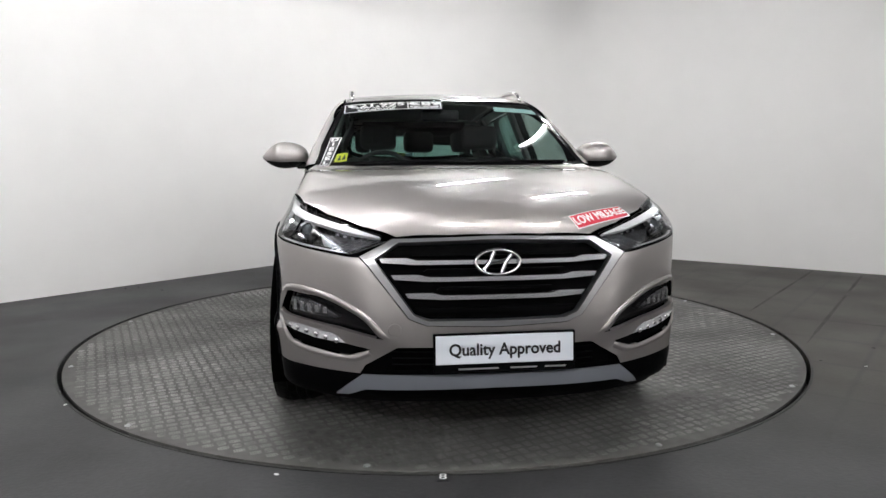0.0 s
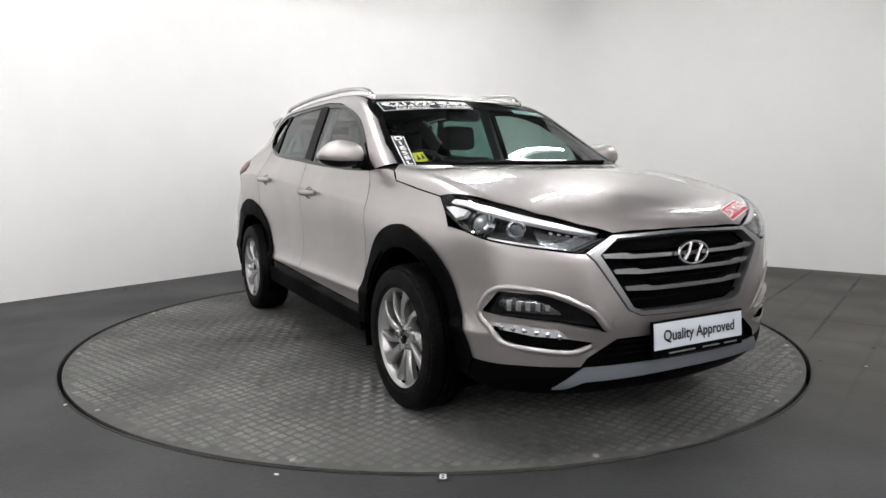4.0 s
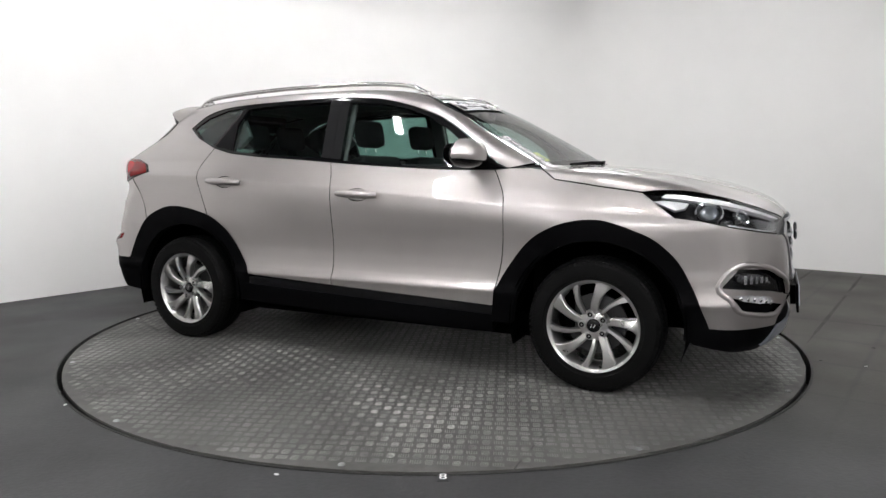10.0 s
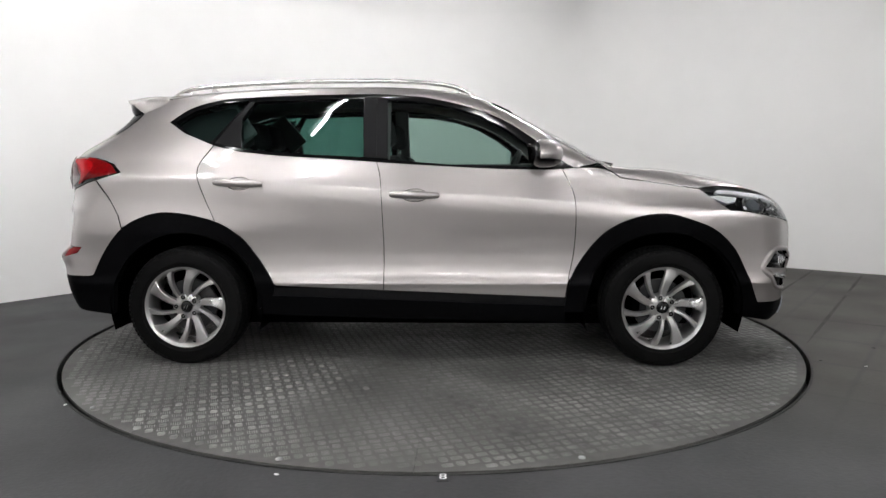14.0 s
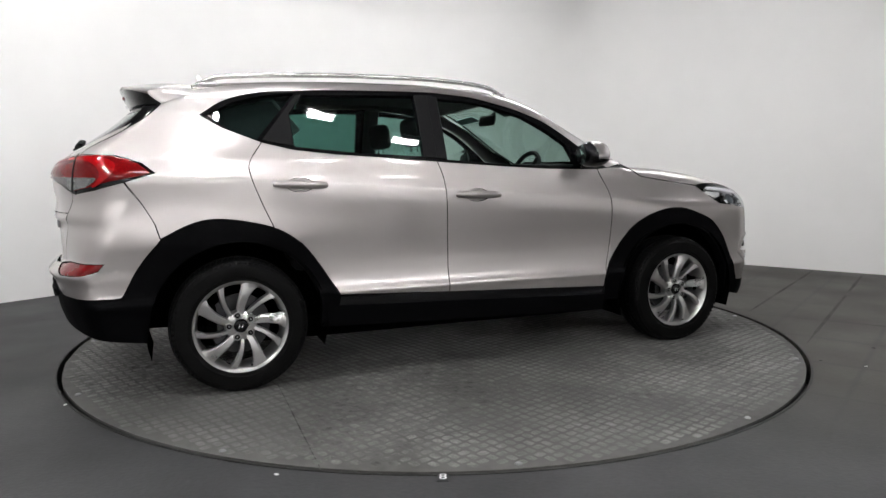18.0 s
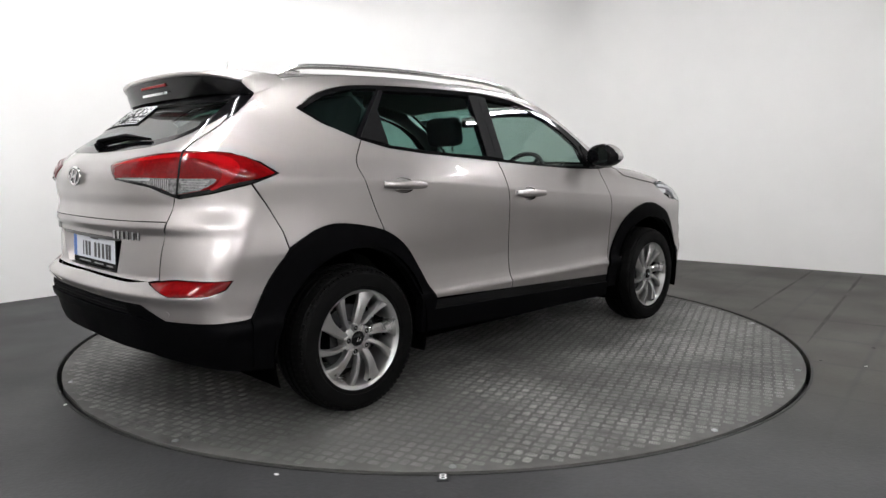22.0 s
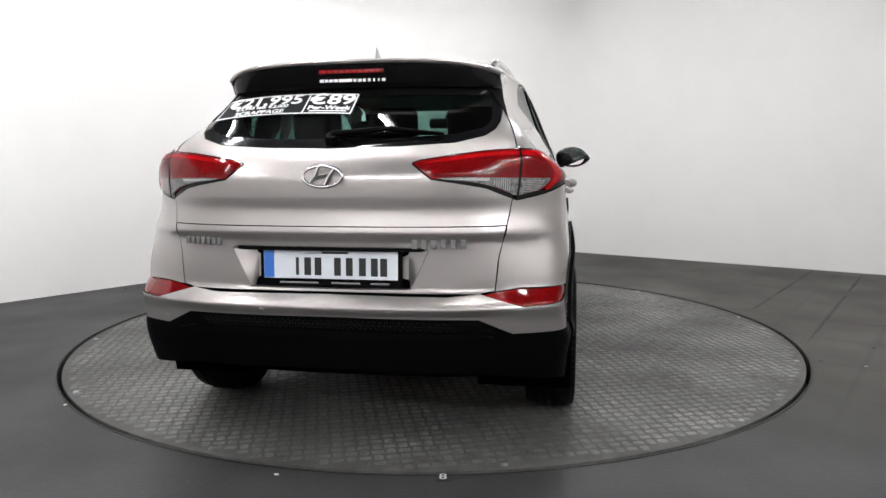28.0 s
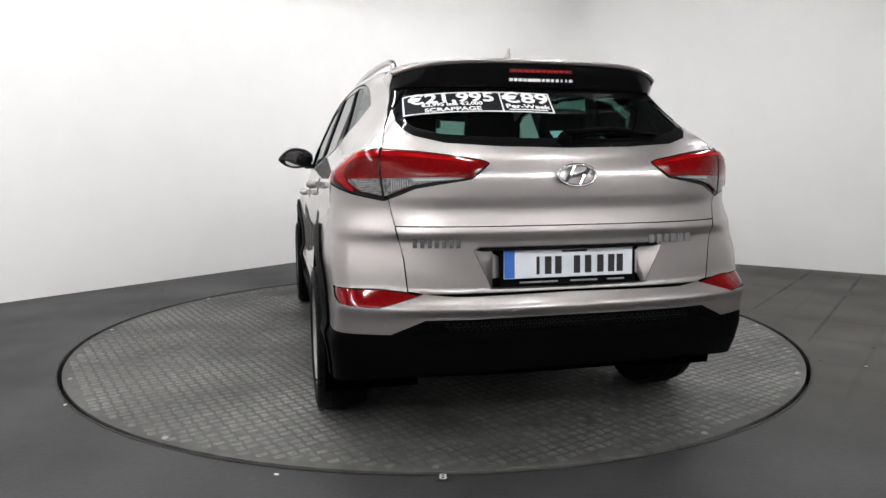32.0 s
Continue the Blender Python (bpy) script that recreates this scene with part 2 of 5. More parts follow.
def strip_fittings():
    made = {}
    for x, y, z, turn, length in STRIPS:
        m = pose(x, y, z, 0, 0, turn)
        if (length, z) in made:
            copy_thing(made[length, z], m)
            continue
        first = made[length, z] = thing("strip_light", "lit white tube light fitting hung under the ceiling, some copies added as fill", "ceiling light", m, "strip lights")
        part("housing", box(length + .06, .07, .04, (0, 0, .055), .006), WHITE, first)
        part("light_tube", tube([(-length / 2, 0, 0), (length / 2, 0, 0)], .016, 12), TUBEM, first, "glowing fluorescent tube")
        for s in (-1, 1):
            part("tube_holder", box(.02, .035, .06, (s * (length / 2 + .008), 0, .015), .004), BLACK, first)
            part("hanger", tube([(s * length * .4, 0, .07), (s * length * .4, 0, CEILING - z)], .004), SATIN, first)


def flood_fittings():
    first = None
    for x, y, z, turn in FLOODS:
        m = pose(x, y, z, 0, 0, turn)
        if first:
            copy_thing(first, m)
            continue
        first = thing("flood_light", "small lit square flood light under the ceiling", "ceiling light", m, "flood lights")
        part("housing", box(.30, .11, .05, (0, 0, .03), .008), WHITE, first)
        part("light_panel", box(.26, .075, .006, (0, 0, 0), .002), FLOODM, first, "glowing light panel")
        part("hanger", tube([(0, 0, .05), (0, 0, CEILING - z)], .008), SATIN, first)


FLOODM = material("lit flood panel", (.9, .9, .9), .4, emit=((1, .98, .97), 150.0))
strip_fittings()
flood_fittings()


def turntable():
    disc = thing("turntable", "round steel tread plate turntable flush with the floor", "turntable")
    part("base", lathe([(0, -.03), (DISC, -.03), (DISC, -.012), (0, -.012)], 128, "z"), PITM, disc)
    # four sheets with narrow seams
    cuts = [-2.4, -1.2, .02, 1.25, 2.4]
    for a, b in zip(cuts, cuts[1:]):
        a2, b2 = max(a + .0015, -DISC), min(b - .0015, DISC)
        ring = []
        k = 40
        for i in range(k + 1):
            x = a2 + (b2 - a2) * i / k
            ring.append((x, -math.sqrt(max(DISC ** 2 - x * x, 0))))
        ring += [(x, -y) for x, y in reversed(ring)]
        n = len(ring)
        verts = [(x, y, 0) for x, y in ring] + [(x, y, -.012) for x, y in ring]
        faces = [tuple(range(n))] + [(i, i + n, (i + 1) % n + n, (i + 1) % n) for i in range(n)]
        me = mesh_of("tread_sheet", verts, faces, STEEL)
        part("tread_sheet", me, None, disc)
    # raised five-bar pattern
    pitch, bar = .052, .034
    xs = np.arange(-44, 45) * pitch
    gx, gy = np.meshgrid(xs, xs)
    odd = (np.add.outer(np.arange(len(xs)), np.arange(len(xs))) % 2).astype(bool)
    keep = np.hypot(gx, gy) < DISC - .04
    gx, gy, odd = gx[keep], gy[keep], odd[keep]
    # worn patches: the bars are rubbed flat there
    rnd = np.random.default_rng(3)
    worn = .5 + .25 * np.sin(gx * 3.1 + 1.3 * np.sin(gy * 2.3)) + .25 * np.sin(gy * 3.7 + 1.1 * np.sin(gx * 2.9 + 1))
    tall = np.clip((.05 + worn * 1.1) * rnd.uniform(.5, 1.15, len(gx)), .12, 1.0)
    V, Fq = [], []
    base = np.array([(-1, -1, 0), (1, -1, 0), (1, 1, 0), (-1, 1, 0), (-.8, -.35, 1), (.8, -.35, 1), (.8, .35, 1), (-.8, .35, 1)], float)
    quads = np.array([(4, 5, 6, 7), (0, 1, 5, 4), (1, 2, 6, 5), (2, 3, 7, 6), (3, 0, 4, 7)])
    for i in range(5):
        o = (i - 2) * .0092
        v = base * (bar / 2 * (.8 + .2 * (i != 0 and i != 4)), .0036, .0017)
        a = np.stack([gx[:, None] + np.where(odd[:, None], v[:, 1] + o, v[:, 0]), gy[:, None] + np.where(odd[:, None], v[:, 0], v[:, 1] + o), v[None, :, 2] * tall[:, None]], 2)
        start = sum(len(q) for q in V)
        V.append(a.reshape(-1, 3))
        Fq.append((quads[None] + (np.arange(len(gx)) * 8 + start)[:, None, None]).reshape(-1, 4))
    c, s = math.cos(radians(20)), math.sin(radians(20))
    V = np.concatenate(V)
    V = np.stack([V[:, 0] * c - V[:, 1] * s, V[:, 0] * s + V[:, 1] * c, V[:, 2] + .0002], 1)
    me = bpy.data.meshes.new("tread_bar")
    me.from_pydata(V.tolist(), [], np.concatenate(Fq).tolist())
    me.materials.append(BARS)
    tagged(part("tread_bar", me, None, disc), "small raised worn tread bars", kind="stuff")
    for i in range(12):
        a = radians(17 + i * 30)
        part("bolt", lathe([(0, .006), (.009, .006), (.014, .002), (.014, 0)], 12, "z"), SATIN, disc, at=pose(2.235 * math.cos(a), 2.235 * math.sin(a), 0))
    return disc


BARS = material("polished worn steel bars", (.15, .148, .141), .40, .5, grain=(17, .5), stain=(1.7, .6), spec=.3)
turntable_disc = turntable()


def writing(name, words, mat, height, m, parent=None, squeeze=1.0, label="", thick=.0006, align="CENTER"):
    """Letters of Blender's own font as a thin mesh."""
    cu = bpy.data.curves.new("letters", "FONT")
    cu.body, cu.size, cu.align_x, cu.align_y, cu.extrude, cu.resolution_u = words, 1.0, align, "CENTER", 0, 4
    ob = bpy.data.objects.new("letters", cu)
    me = bpy.data.meshes.new_from_object(ob)
    bpy.data.objects.remove(ob)
    bpy.data.curves.remove(cu)
    me.transform(Matrix.Diagonal((height / .7 * squeeze, height / .7, 1, 1)))
    me.materials.clear()
    me.materials.append(mat)
    o = new(name, me)
    if parent:
        o.parent = parent
    o.matrix_local = m
    if label:
        tagged(o, label)
    return o


def floor_mark():
    mark = thing("floor_number", "small white number eight painted on the floor", "floor marking", pose(.022, -2.325, .0015))
    part("backing", box(.042, .062, .002, (0, 0, .0005), .0005), INK, mark)
    writing("digit", "8", WHITE, .044, pose(0, 0, .0035), mark)


floor_mark()


def debris():
    """Small litter and scuffs that lie on the floor."""
    rnd = random.Random(5)
    spots = [(-1.75, -1.52, .011, SCRAP), (-.582, -2.285, .010, SCRAP), (2.377, -1.0, .010, SCRAP), (-.93, -2.50, .006, PITM), (2.19, -.88, .010, PITM), (2.66, -.62, .014, PITM),
             (-2.62, 1.0, .010, PITM), (-2.9, .35, .007, PITM), (1.5, -2.6, .006, PITM), (-2.88, 1.66, .018, PITM), (-2.79, 1.73, .012, PITM), (-2.5, 1.56, .013, PITM)]
    for x, y, size, mat in spots:
        bm = bmesh.new()
        bmesh.ops.create_icosphere(bm, subdivisions=1, radius=size)
        for v in bm.verts:
            v.co = (v.co.x * rnd.uniform(.5, 1.5), v.co.y * rnd.uniform(.5, 1.2), max(0, v.co.z * rnd.uniform(.2, .5)))
        ob = part("litter_scrap", bm, mat, at=pose(x, y, .0005, 0, 0, rnd.uniform(0, 360)))
        tagged(ob, "small white paper scrap on the floor" if mat is SCRAP else "small dark crumb of dirt on the floor", "litter", group="floor litter")


SCRAP = material("pale paper scrap", (.6, .6, .58), .8)
debris()


def floor_joints():
    """Dirt-filled slab joints in the floor."""
    for a, b, w in (((2.40, .47), (4.0, 2.50), .026), ((2.33, -.48), (4.30, 2.14), .027), ((2.36, .39), (3.7, -.42), .022)):
        a, b = Vector(a), Vector(b)
        d = (b - a).normalized()
        n = Vector((-d.y, d.x))
        rnd = random.Random(int(a.x * 100))
        k = 24
        left, right = [], []
        for i in range(k + 1):
            q = a + (b - a) * i / k
            half = w / 2 * (min(1, .3 + i / 5)) * rnd.uniform(.7, 1.15)
            left.append((*(q + n * half), .0008))
            right.append((*(q - n * half), .0008))
        faces = [(i, k + 1 + i, k + 2 + i, i + 1) for i in range(k)]
        faces = [f[::-1] for f in faces] if n.cross(d) > 0 else faces
        tagged(part("floor_joint", mesh_of("floor_joint", left + right, faces, JOINTM)), "dark dirt-filled joint between floor slabs", "floor joint", kind="structure")


JOINTM = material("dirt in a floor joint", (.027, .0255, .022), .7, grain=(60, .3), stain=(4, .3))
floor_joints()


# ---- the car's outer surface: one smooth shell, from which the panels are cut ----
def curve(pairs):
    """A smooth monotone curve through (a, b) pairs."""
    xs = np.array([q[0] for q in pairs], float)
    ys = np.array([q[1] for q in pairs], float)
    d = np.diff(ys) / np.diff(xs)
    m = np.zeros(len(xs))
    m[0], m[-1] = d[0], d[-1]
    same = d[:-1] * d[1:] > 0
    m[1:-1] = np.where(same, 2 * d[:-1] * d[1:] / np.where(same, d[:-1] + d[1:], 1), 0)

    def at(x):
        x = np.clip(x, xs[0], xs[-1])
        i = np.clip(np.searchsorted(xs, x) - 1, 0, len(xs) - 2)
        h = xs[i + 1] - xs[i]
        s = (x - xs[i]) / h
        return ((1 + 2 * s) * (1 - s) ** 2 * ys[i] + s * (1 - s) ** 2 * h * m[i]
                + s * s * (3 - 2 * s) * ys[i + 1] + s * s * (s - 1) * h * m[i + 1])
    return at


def eased(f, a, b, width):
    """The curve f with its bends eased over a width."""
    xs = np.arange(a, b, .001)
    k = np.arange(-int(width * 3000), int(width * 3000) + 1)
    w = np.exp(-.5 * (k * .001 / width) ** 2)
    ys = np.convolve(f(np.arange(a + k[0] * .001, b + k[-1] * .001 + .0005, .001))[:len(xs) + len(k) - 1], w / w.sum(), "valid")
    return lambda x: np.interp(x, xs, ys)


WIDTH = curve([(.1, .78), (.2, .83), (.26, .855), (.36, .864), (.43, .868), (.458, .873), (.492, .856), (.52, .847), (.57, .840), (.63, .837), (.70, .839), (.8, .847), (.9, .853),
               (.965, .848), (.995, .838), (1.06, .814), (1.12, .793), (1.25, .745), (1.39, .690), (1.523, .634), (1.62, .57), (1.8, .42)])
SPINE = eased(curve([(-2.4, 1.40), (-1.9, 1.505), (-1.7, 1.53), (-1.4, 1.567), (-1, 1.592), (-.6, 1.603), (-.3, 1.603), (0, 1.59), (.2, 1.563), (.35, 1.525),
               (.5, 1.468), (.7, 1.370), (.9, 1.262), (1.1, 1.145), (1.16, 1.113), (1.2, 1.108), (1.4, 1.096), (1.6, 1.07), (1.8, 1.03), (2.0, .972), (2.1, .926), (2.19, .862), (2.25, .80), (2.4, .6)]), -2.3, 2.4, .035)
NOSE = eased(curve([(.1, 2.0), (.2, 2.12), (.26, 2.19), (.34, 2.205), (.45, 2.215), (.55, 2.222), (.65, 2.218), (.76, 2.21), (.85, 2.195), (.92, 2.16), (1.0, 2.1), (1.2, 1.9)]), .1, 1.2, .018)
TAIL = curve([(.1, 1.9), (.2, 2.05), (.3, 2.15), (.42, 2.20), (.52, 2.216), (.568, 2.222), (.604, 2.244), (.64, 2.206), (.66, 2.178), (.76, 2.180), (.84, 2.186), (.866, 2.203), (.872, 2.2035), (.90, 2.199), (.95, 2.193),
              (1.0, 2.201), (1.06, 2.204), (1.13, 2.172), (1.18, 2.115), (1.3, 1.95), (1.42, 1.81), (1.5, 1.735), (1.6, 1.63), (1.8, 1.4)])
TAIL_SIDE = eased(TAIL, .1, 1.8, .014)


def smax(a, b, k):
    g = np.maximum(k - np.abs(a - b), 0) / k
    return np.maximum(a, b) + g * g * k / 4


def ramp(v, a, b):
    s = np.clip((v - a) / (b - a), 0, 1)
    return s * s * (3 - 2 * s)


def shell(x, y, z):
    """Below zero inside the body, about metres from its skin outside."""
    x, y, z = np.broadcast_arrays(np.asarray(x, float), np.asarray(y, float), np.asarray(z, float))
    y = np.abs(y)
    up = ramp(z, 1.08, 1.4)
    # the shoulder line falls towards the front
    lean = .07 * x * ramp(z, .72, .92) * (1 - ramp(z, 1.03, 1.16))
    wide = WIDTH(z + lean) - .04 * np.maximum(x - .95, 0) ** 2 - .12 * up * np.maximum(-.8 - x, 0) ** 2
    hump = ramp(z, .35, .6)
    wide = wide + hump * ((1 - ramp(z, .72, 1.0)) * .046 * np.exp(-((x - 1.42) / .48) ** 2) + (1 - ramp(z, .72, 1.02)) * .047 * np.exp(-((x + 1.5) / .48) ** 2))
    fs = (y - wide) / np.sqrt(1 + (.55 * up) ** 2)
    sx = x + .22 * y * y * ramp(x, .2, .9)
    spine = SPINE(sx)
    slope = (SPINE(sx + .02) - SPINE(sx - .02)) / .04
    roofy = 1 - ramp(x, .5, 1.2)
    # the raised middle of the bonnet
    spine = spine + .007 * ramp(sx, 1.16, 1.5) * (1 - ramp(y, .42 - .10 * (x - 1.3), .60 - .10 * (x - 1.3))) - .007 * ramp(sx, 1.16, 1.5) * .6
    ft = (z - spine + (.015 + .075 * roofy) * y * y) / np.sqrt(1 + slope ** 2)
    ff = x - NOSE(z) + .15 * y ** 2 + .37 * y ** 4 - .016 * np.exp(-((y - .46 - .25 * (z - .5)) / .09) ** 2) * ramp(z, .40, .50) * (1 - ramp(z, .74, .84))
    # the corners round the tail lamps are drawn in
    aside = ramp(y, .60, .70)
    fr = -x - (TAIL(z) * (1 - aside) + TAIL_SIDE(z) * aside) + .08 * y ** 2 + (.25 + .30 * ramp(z, .66, 1.04) * (1 - ramp(z, 1.06, 1.22))) * y ** 4 + .10 * up * y * y
    fr = fr / np.sqrt(1 + (1.1 * ramp(z, 1.1, 1.2)) ** 2)
    f = smax(fs, ft, .065)
    f = smax(f, ff, .06)
    f = smax(f, fr, .06)
    return smax(f, .16 - z, .06)


def settle_on(o, d, lo, hi, n=40):
    """The outermost place on the shell along o + s d, s from hi inwards to lo."""
    o, d = np.atleast_2d(np.asarray(o, float)), np.atleast_2d(np.asarray(d, float))
    a = np.full(len(o), float(lo))
    b = np.full(len(o), float(hi))
    for _ in range(n):
        m = (a + b) / 2
        q = o + m[:, None] * d
        out = shell(q[:, 0], q[:, 1], q[:, 2]) > 0
        b = np.where(out, m, b)
        a = np.where(out, a, m)
    return o + ((a + b) / 2)[:, None] * d


def skin(way, uv):
    """Places on the shell for flat coordinates: side (x, z), top (x, y), nose and tail (turn about an upright axis in degrees, z), back (y, z)."""
    uv = np.atleast_2d(np.asarray(uv, float))
    u, v, zero = uv[:, 0], uv[:, 1], np.zeros(len(uv))
    if way in ("right", "left"):
        s = -1 if way == "right" else 1
        return settle_on(np.stack([u, zero, v], 1), np.tile([0, s, 0], (len(uv), 1)), .05, 1.2)
    if way == "top":
        return settle_on(np.stack([u, v, zero], 1), np.tile([0, 0, 1], (len(uv), 1)), .5, 1.9)
    if way == "back":
        return settle_on(np.stack([zero, u, v], 1), np.tile([-1, 0, 0], (len(uv), 1)), .6, 2.6)
    if way == "front":
        return settle_on(np.stack([zero, u, v], 1), np.tile([1, 0, 0], (len(uv), 1)), .6, 2.6)
    s = 1 if way == "nose" else -1
    a = np.radians(u)
    return settle_on(np.stack([zero + s * 1.2, zero, v], 1), np.stack([s * np.cos(a), np.sin(a), zero], 1), .1, 1.6)


def normals(q):
    e = .004
    g = np.stack([shell(q[:, 0] + e * a, q[:, 1] + e * b, q[:, 2] + e * c) - shell(q[:, 0] - e * a, q[:, 1] - e * b, q[:, 2] - e * c)
                  for a, b, c in ((1, 0, 0), (0, 1, 0), (0, 0, 1))], 1)
    return g / np.linalg.norm(g, axis=1, keepdims=True)


def inside(poly, q):
    """Which of the points q lie in the polygon."""
    x, y = q[:, 0], q[:, 1]
    hit = np.zeros(len(q), bool)
    for (ax, ay), (bx, by) in zip(poly, np.roll(poly, -1, 0)):
        c = (ay > y) != (by > y)
        with np.errstate(divide="ignore", invalid="ignore"):
            hit ^= c & (x < (bx - ax) * (y - ay) / (by - ay) + ax)
    return hit


def even(poly, step):
    """The polygon with points set about every step."""
    out = []
    for a, b in zip(poly, np.roll(poly, -1, 0)):
        n = max(1, int(np.ceil(np.hypot(*(b - a)) / step)))
        out += [a + (b - a) * i / n for i in range(n)]
    return np.array(out)


def shrink(poly, g):
    """The polygon drawn in by g."""
    area = .5 * np.sum(poly[:, 0] * np.roll(poly[:, 1], -1) - np.roll(poly[:, 0], -1) * poly[:, 1])
    e = np.roll(poly, -1, 0) - poly
    e = e / (np.hypot(e[:, 0], e[:, 1])[:, None] + 1e-12)
    n = np.stack([-e[:, 1], e[:, 0]], 1) * np.sign(area)
    m = n + np.roll(n, 1, 0)
    m = m / np.maximum(np.sum(m * m, 1, keepdims=True), .5) * 2
    return poly + m * g


def rounded(poly, times=2):
    """Corner cutting, for outlines with soft corners."""
    q = np.array(poly, float)
    for _ in range(times):
        r = np.roll(q, -1, 0)
        q = np.stack([.78 * q + .22 * r, .22 * q + .78 * r], 1).reshape(-1, 2)
    return q


def mirror_half(half):
    """A whole outline from its half with u <= 0, top to bottom."""
    return list(half) + [(-u, v) for u, v in reversed(half) if abs(u) > 1e-6]


def panel(name, way, outline, mat, parent, holes=(), off=0.0, step=.035, gap=.0022, depth=.014, label="", both=False, soften=0, dome=0.0, calm=0.0, lean=(0, 0, 0)):
    """A sheet cut from the shell along a flat outline, with turned-in edges. both: also its mirror image, on the left side."""
    k = radians(1) if way in ("nose", "tail") else 1.0
    scale = np.array([k, 1.0])
    ring = np.array(outline, float) * scale
    if soften:
        ring = rounded(ring, soften)
    # rows run along the car's sides, where the creases do
    long = np.array([.4 if way in ("right", "left") else .6 if way == "back" else 1.0, 1.0])
    rings = [shrink(even(ring, step), gap) * long] + [shrink(even(np.array(h, float) * scale, step), -gap) * long for h in holes]
    scale = scale * long
    lo, hi = rings[0].min(0), rings[0].max(0)
    gx, gy = np.meshgrid(np.arange(lo[0] + step / 2, hi[0], step), np.arange(lo[1] + step / 2, hi[1], step * .9))
    gx[::2] += step / 2
    grid = np.stack([gx.ravel(), gy.ravel()], 1)
    grid = grid[inside(rings[0], grid)]
    for h in rings[1:]:
        grid = grid[~inside(h, grid)]
    edge = np.concatenate(rings)
    if len(grid):
        near = np.concatenate([np.min(np.hypot(g[:, None, 0] - edge[None, :, 0], g[:, None, 1] - edge[None, :, 1]), 1) for g in np.array_split(grid, max(1, len(grid) // 2000))])
        grid = grid[near > step * .45]
    pts = np.concatenate([edge, grid])
    edges, base = [], 0
    for r in rings:
        edges += [(base + i, base + (i + 1) % len(r)) for i in range(len(r))]
        base += len(r)
    vs, _, tris, came, _, _ = delaunay_2d_cdt([Vector(q) for q in pts], edges, [], 0, 1e-7)
    vs = np.array([tuple(v) for v in vs])
    tt = np.array([tuple(t)[:3] for t in tris])
    mid = vs[tt].mean(1)
    ok = inside(rings[0], mid)
    for h in rings[1:]:
        ok &= ~inside(h, mid)
    d1, d2 = vs[tt[:, 1]] - vs[tt[:, 0]], vs[tt[:, 2]] - vs[tt[:, 0]]
    flat = np.abs(d1[:, 0] * d2[:, 1] - d1[:, 1] * d2[:, 0]) < step * step * .004
    onrim = np.array([any(o < len(edge) for o in k) for k in came])
    tris = [tuple(t) for t in tt[ok & ~(flat & onrim[tt].all(1))]]
    q = skin(way, vs / scale)
    nrm = normals(q)
    lift = np.full(len(q), float(off))
    if dome:
        dist = np.min(np.hypot(vs[:, None, 0] - edge[None, :, 0], vs[:, None, 1] - edge[None, :, 1]), 1)
        lift = lift + dome * np.sin(np.clip(dist / (abs(dome) * 3.0), 0, 1) * math.pi / 2)
    q = q + nrm * lift[:, None]
    # make the triangles face outwards
    faces = []
    for t in tris:
        a, b, c = (q[i] for i in t)
        faces.append(tuple(t) if np.dot(np.cross(b - a, c - a), nrm[t[0]]) > 0 else tuple(t)[::-1])
    if dome:
        tri = np.array(faces)
        fn = np.cross(q[tri[:, 1]] - q[tri[:, 0]], q[tri[:, 2]] - q[tri[:, 0]])
        bent = np.zeros_like(q)
        for i in range(3):
            np.add.at(bent, tri[:, i], fn)
        shape = bent / (np.linalg.norm(bent, axis=1, keepdims=True) + 1e-12)
    else:
        shape = nrm
    count = {}
    for t in faces:
        for i in range(3):
            e = (t[i], t[(i + 1) % 3])
            count[e] = count.get(e, 0) + 1
    rim = [e for e in count if (e[1], e[0]) not in count]
    verts = q.tolist()
    # calm: pressed glass bends the light less than the rounded shell
    shade = shape * (1 - calm) + nrm.mean(0) * calm + np.array(lean)
    vn = (shade / np.linalg.norm(shade, axis=1, keepdims=True)).tolist()
    loops = [vn[i] for t in faces for i in t]
    inner = {}
    for a, b in rim:
        for i in (a, b):
            if i not in inner:
                inner[i] = len(verts)
                verts.append((q[i] - nrm[i] * depth).tolist())
    allfaces = list(faces)
    for a, b in rim:
        f = (b, a, inner[a], inner[b])
        n = np.cross(q[a] - q[b], np.array(verts[inner[a]]) - q[a])
        n = (n / (np.linalg.norm(n) + 1e-12)).tolist()
        allfaces.append(f)
        loops += [n] * 4
    made = []
    for s in ((1, -1) if both else (1,)):
        me = bpy.data.meshes.new(name)
        if s > 0:
            me.from_pydata(verts, [], allfaces)
            ln = loops
        else:
            me.from_pydata([(x, -y, z) for x, y, z in verts], [], [f[::-1] for f in allfaces])
            ln, i = [], 0
            for f in allfaces:
                ln += [(a, -b, c) for a, b, c in loops[i:i + len(f)]][::-1]
                i += len(f)
        me.materials.append(mat)
        # paint's turned-in edges are coloured near-black, as shade deep in the gaps
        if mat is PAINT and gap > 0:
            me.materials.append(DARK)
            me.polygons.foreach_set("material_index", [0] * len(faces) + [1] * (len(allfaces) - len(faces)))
        me.polygons.foreach_set("use_smooth", [True] * len(me.polygons))
        me.normals_split_custom_set(ln)
        made.append(part(name, me, None, parent, label))
    return made if both else made[0]


